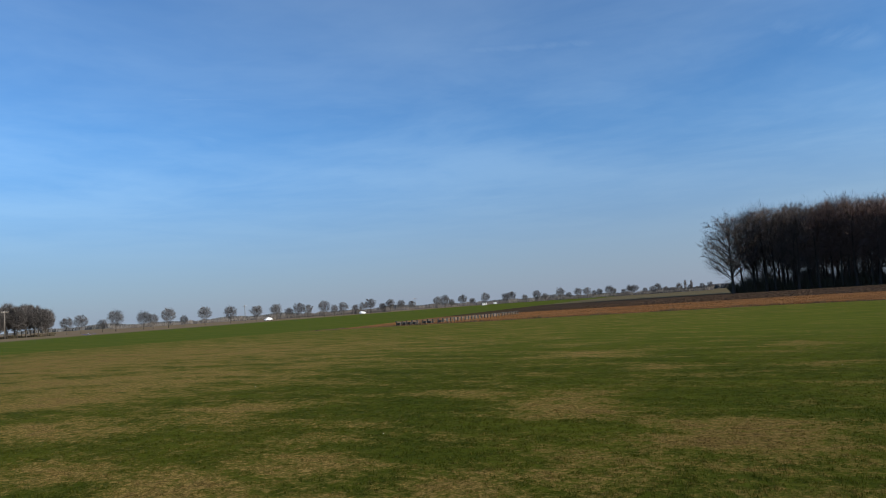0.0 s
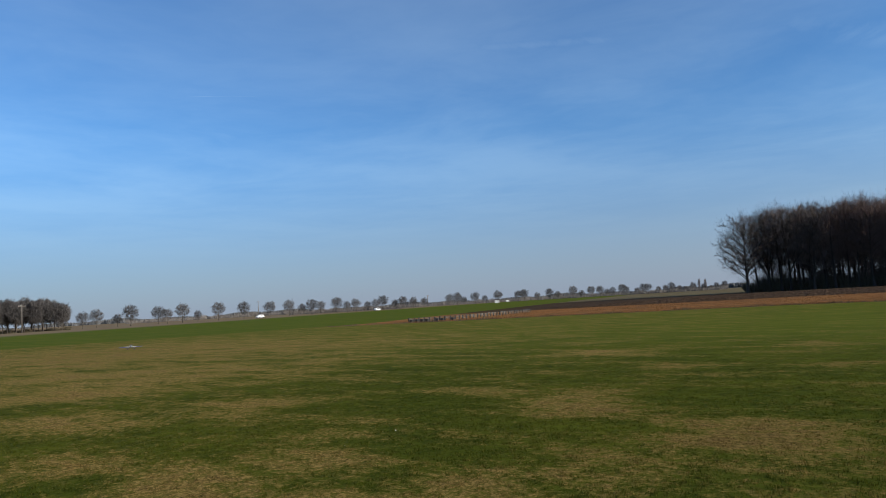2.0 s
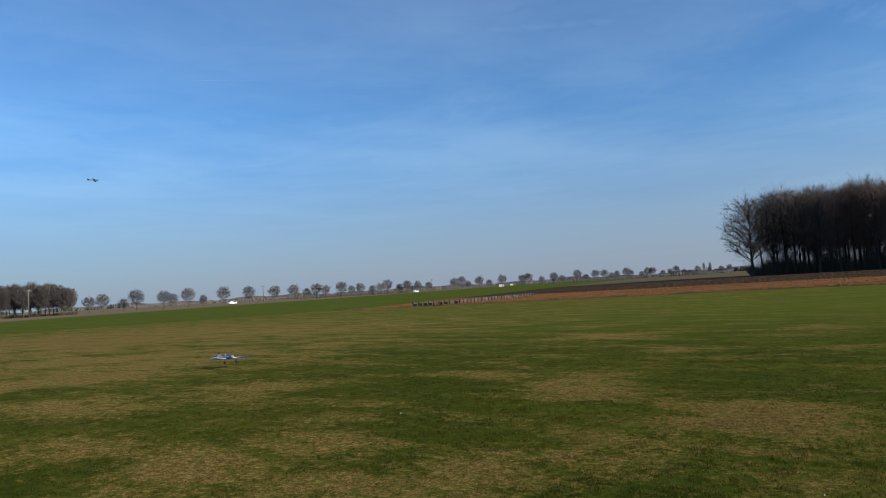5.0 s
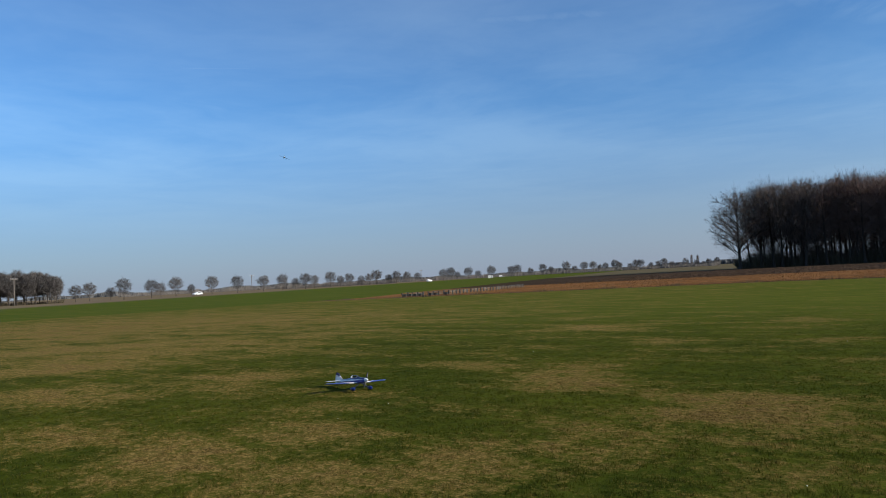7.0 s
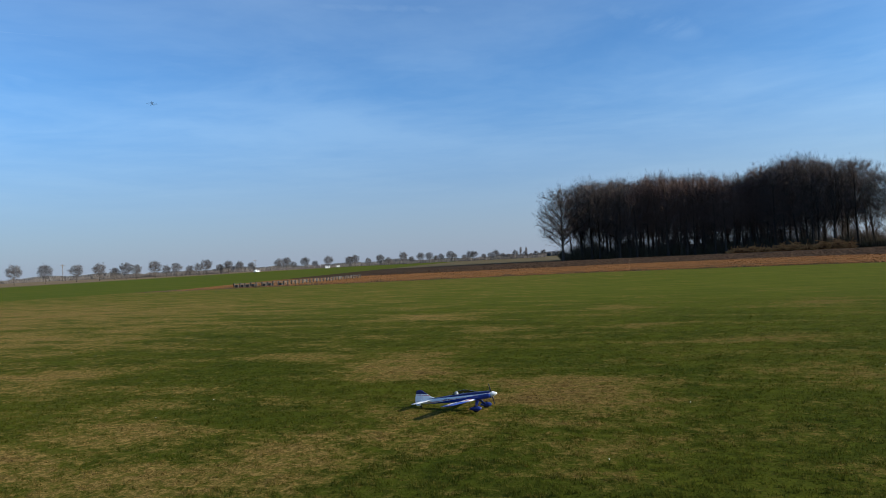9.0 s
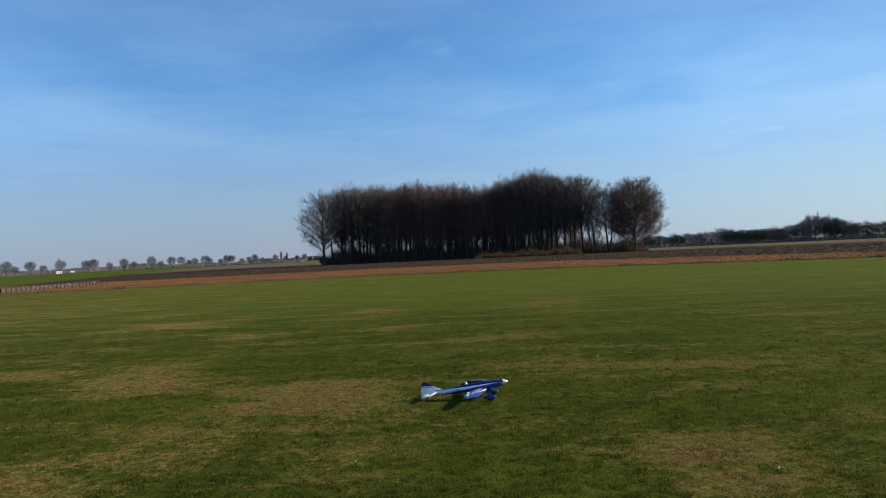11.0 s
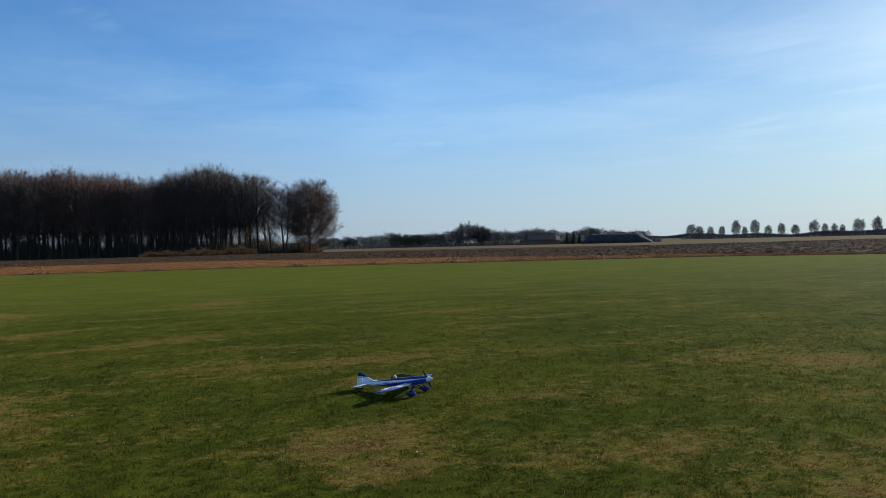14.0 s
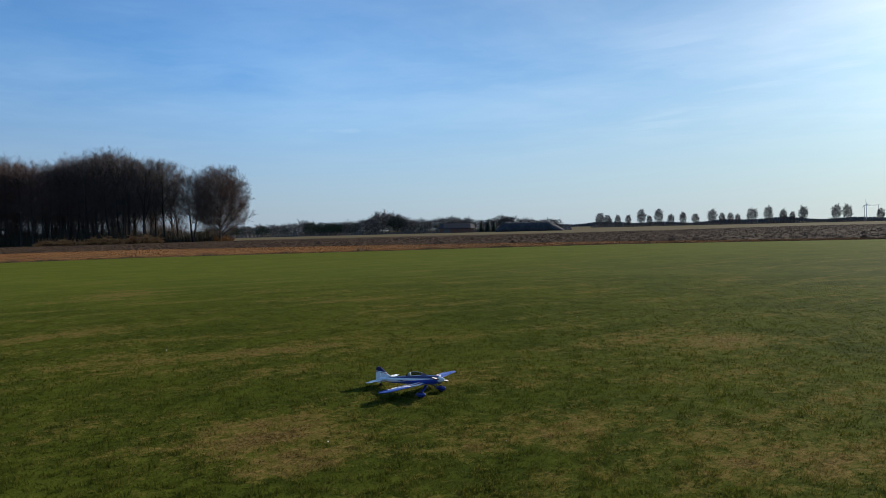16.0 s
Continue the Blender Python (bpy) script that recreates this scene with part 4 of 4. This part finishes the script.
# flecks of litter and daisies in the turf
def flecks():
    r = random.Random(77)
    V, F = [], []
    for i in range(16):
        th, d = radians(r.uniform(-60, 70)), r.uniform(4.5, 18)
        s = r.uniform(0.003, 0.007)
        x, y = -math.sin(th) * d, math.cos(th) * d
        n = len(V)
        for k in range(5):
            V.append((x + s * math.cos(k * 1.2566), y + s * math.sin(k * 1.2566), 0.022 + r.uniform(0, 0.008)))
        V.append((x, y, 0.035))
        for k in range(5):
            F.append((n + k, n + (k + 1) % 5, n + 5))
    tagged(part("daisies", raw_mesh("daisies", V, F), WHITE, None, smooth=False), "tiny white daisies and flecks in the grass", "flowers", kind="stuff")


flecks()


# ---- the model aeroplanes ----
def gloss(name, colour):
    """Glossy film over foam, with faint scuffs. colour is built by the caller."""
    m, t, bs = material(name, 0.33, 0.0, 0.4)
    v = N(t, "ShaderNodeTexCoord").outputs["Object"]
    s = N(t, "ShaderNodeSeparateXYZ", {0: v})
    c = colour(t, s.outputs[0], s.outputs[1], s.outputs[2])
    dirt = span(t, noise_at(t, v, 30.0, 5.0, 0.7), 0.55, 0.8, 0.0, 0.25)
    put(t, blend(t, dirt, c, (0.16, 0.15, 0.12)), bs.inputs["Base Color"])
    put(t, span(t, noise_at(t, v, 12.0), 0.3, 0.7, 0.26, 0.45), bs.inputs["Roughness"])
    bs.inputs["Coat Weight"].default_value, bs.inputs["Coat Roughness"].default_value = 0.25, 0.15
    return m


BLUE, NAVY, PURE, RED = (0.010, 0.038, 0.27), (0.007, 0.012, 0.095), (0.78, 0.79, 0.80), (0.42, 0.03, 0.03)


def band(t, v, lo, hi):
    return M(t, "MULTIPLY", M(t, "GREATER_THAN", v, lo), M(t, "LESS_THAN", v, hi))


def body_paint(t, x, y, z):
    line = M(t, "MULTIPLY_ADD", x, 0.012, 0.010)              # the white flash narrows towards the nose
    wide = M(t, "MULTIPLY_ADD", x, -0.032, 0.0120)
    off = M(t, "ABSOLUTE", M(t, "SUBTRACT", z, line))
    c = blend(t, M(t, "GREATER_THAN", z, line), BLUE, NAVY)
    c = blend(t, M(t, "LESS_THAN", off, wide), c, PURE)
    c = blend(t, band(t, M(t, "DIVIDE", M(t, "SUBTRACT", z, line), wide), -0.72, -0.46), c, RED)
    c = blend(t, M(t, "LESS_THAN", M(t, "ADD", x, M(t, "MULTIPLY", z, 1.2)), -0.44), c, PURE)
    return blend(t, M(t, "GREATER_THAN", x, 0.3475), c, PURE)


def fin_paint(t, x, y, z):
    k = M(t, "MULTIPLY_ADD", x, 0.15, z)
    c = blend(t, M(t, "GREATER_THAN", k, 0.022), PURE, NAVY)
    c = blend(t, band(t, k, 0.008, 0.013), c, RED)
    return c


def wing_paint(t, x, y, z):
    ay = M(t, "SUBTRACT", M(t, "ABSOLUTE", y), 0.10)
    ax = M(t, "ADD", x, 0.11)
    d = M(t, "SQRT", M(t, "ADD", M(t, "MULTIPLY", ax, ax), M(t, "MULTIPLY", ay, ay)))
    c = blend(t, M(t, "GREATER_THAN", d, 0.285), PURE, BLUE)
    c = blend(t, band(t, d, 0.238, 0.260), c, RED)
    rays = M(t, "MULTIPLY", band(t, M(t, "FRACT", M(t, "MULTIPLY", ay, 16.0)), 0.0, 0.30), band(t, d, 0.09, 0.20))
    c = blend(t, rays, c, BLUE)
    return blend(t, M(t, "LESS_THAN", z, -0.037), c, BLUE)


def all_of(colour):
    return lambda t, x, y, z: blend(t, 0.0, colour, colour)


# the spat blue is darkened in its colour for the shade under the wings
PAINT = dict(body=gloss("blue_white_film", body_paint), fin=gloss("tail_film", fin_paint), wing=gloss("sunburst_film", wing_paint),
             tail=gloss("white_film", all_of(PURE)), spat=gloss("shaded_blue_film", all_of((0.007, 0.026, 0.19))), nose=gloss("white_gloss", all_of(PURE)))
DARK = gloss("dark_film", all_of((0.05, 0.06, 0.08)))
PAINT_DARK = dict(body=DARK, fin=DARK, wing=DARK, tail=DARK, spat=DARK, nose=DARK)
PROP = plain("black_plastic", (0.012, 0.012, 0.012), (0.022, 0.022, 0.022), 30, 0.4, spec=0.5)
CANOPY, ct, cb = material("tinted_canopy", 0.06, 0.0, 0.5)
cb.inputs["Base Color"].default_value = (0.20, 0.23, 0.27, 1)
cb.inputs["Transmission Weight"].default_value = 1.0
cb.inputs["IOR"].default_value = 1.15
LETTER = plain("dark_lettering", (0.02, 0.02, 0.05), (0.03, 0.03, 0.07), 20, 0.4)
PILOT = plain("pale_foam", (0.72, 0.72, 0.70), (0.82, 0.82, 0.80), 20, 0.6)


def oval(x, half, top, low, n=20, power=2.5):
    zc, zr = (top + low) / 2, (top - low) / 2
    ring = []
    for i in range(n):
        a = 2 * math.pi * i / n
        c, s = math.cos(a), math.sin(a)
        ring.append((x, half * math.copysign(abs(c) ** (2 / power), c), zc + zr * math.copysign(abs(s) ** (2 / power), s)))
    return ring


def foil(front, back, y, z, thick):
    """A ring of points round a wing section."""
    c = front - back
    up = [(1, 0), (0.96, 0.28), (0.86, 0.62), (0.7, 0.92), (0.5, 0.95), (0.25, 0.55), (0, 0.06)]
    ring = [(back + c * u, y, z + thick * v / 2) for u, v in up] + [(back + c * u, y, z - thick * v * 0.42) for u, v in up[::-1][:-1]]
    return ring


def aeroplane(name, label, paint):
    ob = thing(name, label, "model aeroplane")
    secs = [(-0.535, 0.009, 0.027, -0.008), (-0.50, 0.015, 0.030, -0.015), (-0.38, 0.024, 0.033, -0.026), (-0.24, 0.033, 0.038, -0.035), (-0.12, 0.041, 0.043, -0.041),
            (0.0, 0.046, 0.046, -0.046), (0.12, 0.047, 0.045, -0.049), (0.22, 0.046, 0.042, -0.048), (0.30, 0.044, 0.039, -0.044), (0.332, 0.039, 0.034, -0.036), (0.348, 0.029, 0.028, -0.028)]
    part("fuselage", loft(bmesh.new(), [oval(*s) for s in secs]), paint["body"], ob)
    # canopy over the cockpit
    bm = bmesh.new()
    can = [(-0.125, 0.004, 0.046), (-0.09, 0.026, 0.068), (-0.035, 0.035, 0.083), (0.03, 0.036, 0.084), (0.095, 0.033, 0.073), (0.15, 0.024, 0.056), (0.19, 0.004, 0.044)]
    part("canopy", loft(bm, [oval(x, w, t, 0.036, 16, 2.1) for x, w, t in can]), CANOPY, ob, "clear tinted canopy").visible_shadow = False
    # headrest block, its white standing in for the bright glint in the canopy
    part("headrest", loft(bmesh.new(), [oval(-0.078, 0.008, 0.060, 0.04, 10), oval(-0.070, 0.017, 0.066, 0.04, 10), oval(-0.050, 0.017, 0.070, 0.04, 10), oval(-0.040, 0.010, 0.062, 0.04, 10)]), PILOT, ob, "headrest block, white for the canopy's glint")
    # wings and ailerons
    for s, side in ((-1, "right"), (1, "left")):
        bm = bmesh.new()
        sec = []
        for f, k in ((0.04, 0), (0.06, 0), (0.22, 0), (0.40, 0), (0.50, 0), (0.52, 0.5), (0.53, 0.85)):
            fr, bk = 0.190 - 0.070 * f / 0.53, -0.015 + 0.015 * f / 0.53
            sec.append(foil(fr - 0.04 * k, bk + 0.03 * k, s * f, -0.036 + 0.030 * f, 0.036 * (1 - 0.5 * f / 0.53) * (1 - 0.75 * k)))
        wing = part("wing", loft(bm, sec), paint["wing"], ob)
        bm = bmesh.new()
        loft(bm, [foil(-0.018 + 0.015 * f / 0.53, -0.058 + 0.025 * f / 0.53, s * f, -0.036 + 0.030 * f, 0.010) for f in (0.10, 0.28, 0.49)])
        part("aileron", bm, paint["wing"], wing)
        part("tailplane", loft(bmesh.new(), [foil(fr, -0.475, s * y, 0.014, th) for y, fr, th in ((0.008, -0.385, 0.014), (0.10, -0.41, 0.012), (0.205, -0.44, 0.008), (0.22, -0.455, 0.003))]), paint["tail"], ob)
        part("elevator", loft(bmesh.new(), [foil(-0.478, bk, s * y, 0.014, 0.008) for y, bk in ((0.02, -0.555), (0.12, -0.55), (0.215, -0.53))]), paint["tail"], ob)
        # undercarriage
        part("gear_leg", loft(bmesh.new(), [[(0.165, s * 0.03, -0.046), (0.205, s * 0.03, -0.046), (0.205, s * 0.03, -0.052), (0.165, s * 0.03, -0.052)], [(0.195, s * 0.148, -0.118), (0.218, s * 0.148, -0.118), (0.218, s * 0.148, -0.123), (0.195, s * 0.148, -0.123)]]), paint["spat"], ob, smooth=False)
        spat = [(0.085, 0.003, -0.126, -0.131), (0.11, 0.012, -0.115, -0.14), (0.145, 0.020, -0.106, -0.152), (0.185, 0.022, -0.106, -0.158), (0.215, 0.018, -0.114, -0.153), (0.232, 0.005, -0.126, -0.139)]
        pant = part("wheel_pant", loft(bmesh.new(), [[(x + 0.04, y + s * 0.15, z + 0.012) for x, y, z in oval(x0, w, t, l, 12, 2.2)] for x0, w, t, l in spat]), paint["spat"], ob, "blue wheel fairing" if paint is PAINT else "")
        bm = bmesh.new()
        rod(bm, (0.21, s * 0.15 - 0.011, -0.122), (0.21, s * 0.15 + 0.011, -0.122), 0.036, sides=20)
        part("wheel", bm, RUBBER, pant, "black rubber wheel")
    # fin and rudder, as slabs with rounded edges
    for pn, prof in (("fin", [(-0.335, 0.034), (-0.400, 0.062), (-0.462, 0.118), (-0.485, 0.138), (-0.500, 0.143), (-0.500, 0.020), (-0.42, 0.035)]),
                     ("rudder", [(-0.503, 0.145), (-0.530, 0.146), (-0.556, 0.134), (-0.578, 0.06), (-0.590, 0.0), (-0.575, -0.028), (-0.538, -0.030), (-0.503, 0.018)])):
        bm = bmesh.new()
        a = [bm.verts.new((x, -0.006, z)) for x, z in prof]
        b = [bm.verts.new((x, 0.006, z)) for x, z in prof]
        bm.faces.new(a)
        bm.faces.new(b[::-1])
        for i in range(len(prof)):
            j = (i + 1) % len(prof)
            bm.faces.new((a[j], a[i], b[i], b[j]))
        bmesh.ops.bevel(bm, geom=[e for e in bm.edges if abs(e.verts[0].co.y - e.verts[1].co.y) < 1e-6], offset=0.003, segments=2, affect="EDGES")
        part(pn, bm, paint["fin"], ob, smooth=False)
    rod_bm = rod(bmesh.new(), (-0.50, 0, -0.02), (-0.52, 0, -0.045), 0.003, sides=6)
    part("tail_strut", rod_bm, STEEL, ob)
    part("tail_wheel", rod(bmesh.new(), (-0.525, -0.006, -0.042), (-0.525, 0.006, -0.042), 0.014, sides=14), RUBBER, ob)
    # nose
    part("spinner", loft(bmesh.new(), [oval(x, r, r, -r, 18, 2) for x, r in ((0.349, 0.029), (0.362, 0.028), (0.382, 0.023), (0.403, 0.014), (0.418, 0.003))]), paint["nose"], ob, "white pointed spinner" if paint is PAINT else "")
    part("air_intake", box(bmesh.new(), (0.012, 0.05, 0.018), (0.345, 0, -0.036), 0.003), PROP, ob)
    # unreadable lettering on each flank, as short bars
    if paint is PAINT:
        for s in (-1, 1):
            for k, w in enumerate((0.016, 0.011, 0.014, 0.010)):
                part("lettering", box(bmesh.new(), (w, 0.002, 0.013), (-0.195 + 0.021 * k, s * (0.0352 + 0.0016 * k), 0.002), 0.0006), LETTER, ob, smooth=False)
    # two-bladed propeller, built round its own hub
    bm = bmesh.new()
    for s in (-1, 1):
        loft(bm, [[(0.004 * c - 0.010 * tw * d, s * y, 0.009 * w * d + 0.003 * c) for c, d in ((1, -1), (1, 0), (1, 1), (-1, 1), (-1, 0), (-1, -1))] for y, w, tw in ((0.012, 0.6, 1.0), (0.05, 1.2, 0.8), (0.09, 1.1, 0.5), (0.115, 0.6, 0.3), (0.124, 0.2, 0.2))])
    part("propeller", bm, PROP, ob, "black two-bladed propeller", at=pose(0.352, 0, 0))
    return ob


blue_plane = aeroplane("model_aeroplane", "blue and white low-wing aerobatic model aeroplane with white spinner", PAINT)
sky_plane = aeroplane("model_aeroplane", "dark model aeroplane circling high over the field", PAINT_DARK)


# ---- what moves ----
def airborne(b, el, d, heading, roll, pitch=4):
    return pose(*polar(b, d * math.cos(radians(el)), EYE + d * math.sin(radians(el))), roll, -pitch, heading)


def on_road(b, turn):
    a = radians(b)
    n = Vector((ROAD_B - ROAD_A).yx)
    n.y = -n.y
    d = Vector(ROAD_A.xy).dot(n) / Vector((-math.sin(a), math.cos(a))).dot(n) - 12
    return pose(-math.sin(a) * d, math.cos(a) * d, 0, 0, 0, turn)


def motions():
    # seconds, x, y, height, heading, pitch, roll: glides in, floats, touches down, then rolls out and turns towards us
    rows = [
        (0.0, -57.92, 31.64, 1.22, -28.0, 4.0, 0.0),
        (0.6, -50.72, 28.14, 0.96, -28.0, 4.0, 0.0),
        (1.2, -42.48, 24.43, 0.82, -28.0, 4.0, 0.0),
        (1.8, -34.97, 20.43, 0.55, -27.0, 4.0, 0.0),
        (2.4, -29.14, 17.51, 0.3, -26.0, 4.0, 0.0),
        (3.0, -24.93, 15.4, 0.29, -24.0, 4.0, 0.0),
        (3.6, -21.17, 13.67, 0.28, -22.0, 4.0, 0.0),
        (4.2, -17.94, 12.21, 0.25, -19.0, 4.0, 0.0),
        (5.3, -13.7, 10.75, 0.27, -13.0, 5.0, -1.0),
        (6.3, -9.8, 9.12, 0.29, -9.0, 6.0, -2.0),
        (6.5, -9.1, 8.8, 0.27, -11.0, 6.0, -3.0),
        (6.9, -7.9, 8.42, 0.145, -17.0, 6.0, -5.0),
        (7.1, -7.35, 8.2, 0.138, -17.0, 7.5, -1.0),
        (7.3, -6.8, 8.08, 0.145, -18.0, 8.5, 5.0),
        (7.5, -6.25, 8.0, 0.138, -20.0, 8.8, 4.0),
        (7.9, -5.22, 7.74, 0.128, -22.0, 8.8, 0.0),
        (8.4, -4.09, 7.55, 0.128, -12.0, 8.8, 3.0),
        (9.0, -2.86, 7.5, 0.128, -3.0, 8.8, -3.0),
        (9.4, -2.14, 7.58, 0.128, 5.0, 8.8, -4.0),
        (9.5, -1.97, 7.62, 0.128, 7.0, 8.8, -0.5),
        (9.6, -1.84, 7.66, 0.138, 9.0, 8.8, 3.0),
        (9.7, -1.72, 7.72, 0.145, 11.0, 8.8, 9.0),
        (9.9, -1.47, 7.82, 0.138, 9.0, 8.8, 5.0),
        (10.2, -1.12, 7.95, 0.128, 3.0, 8.8, 0.0),
        (11.0, -0.1, 8.2, 0.128, -6.0, 8.8, 0.0),
        (11.8, 0.83, 8.22, 0.128, -16.0, 8.8, 0.0),
        (12.4, 1.5, 8.12, 0.128, -26.0, 8.8, 0.0),
        (12.8, 1.82, 8.02, 0.128, -34.0, 8.8, 0.0),
        (13.4, 2.35, 7.8, 0.128, -44.0, 8.8, 0.0),
        (14.0, 2.75, 7.55, 0.128, -52.0, 8.8, 0.0),
        (14.6, 3.05, 7.28, 0.128, -62.0, 8.4, 1.0),
        (15.2, 3.34, 6.84, 0.126, -70.0, 8.0, 2.0),
        (16.0, 3.47, 6.52, 0.124, -73.0, 7.8, 2.0),
    ]
    walk(blue_plane, [(t, pose(x, y, z, r, -p, h)) for t, x, y, z, h, p, r in rows])
    for plane in (blue_plane, sky_plane):
        prop = [c for c in plane.children if c.name.startswith("propeller")][0]
        walk(prop, [(k / 10, pose(0.352, 0, 0, 20 + 83 * k, 0, 0)) for k in range(161)])
    walk(sky_plane, [(t, airborne(b, el, d, h, r)) for t, b, el, d, h, r in (
        (0.0, 108, 8.5, 110, 40, 8), (3.0, 84, 8.8, 90, 30, 10), (4.3, 71, 9.2, 80, 50, 20), (5.4, 57, 9.5, 73, 92, 30), (6.3, 48.5, 9.82, 70, 124, 24), (7.0, 47.4, 10.23, 70, 130, 22),
        (7.5, 46.4, 10.9, 71, 130, -4), (8.0, 45.5, 11.56, 72, 130, -4), (8.5, 44.5, 12.2, 73, 130, -2), (9.0, 43.9, 12.74, 74, 130, 0), (9.7, 43.3, 13.6, 76, 130, 0), (12.0, 42, 15.5, 88, 130, 8), (16.0, 46, 17, 120, 150, 15))])
    walk(car_a, [(t, on_road(b, 100)) for t, b in ((0.0, 41.2), (3.5, 40.23), (7.0, 36.25), (9.0, 36.79), (16.0, 30.79))])
    walk(car_b, [(t, on_road(b, 280)) for t, b in ((0.0, 48.66), (3.5, 51.54), (7.0, 54.47), (16.0, 62.47))])


motions()
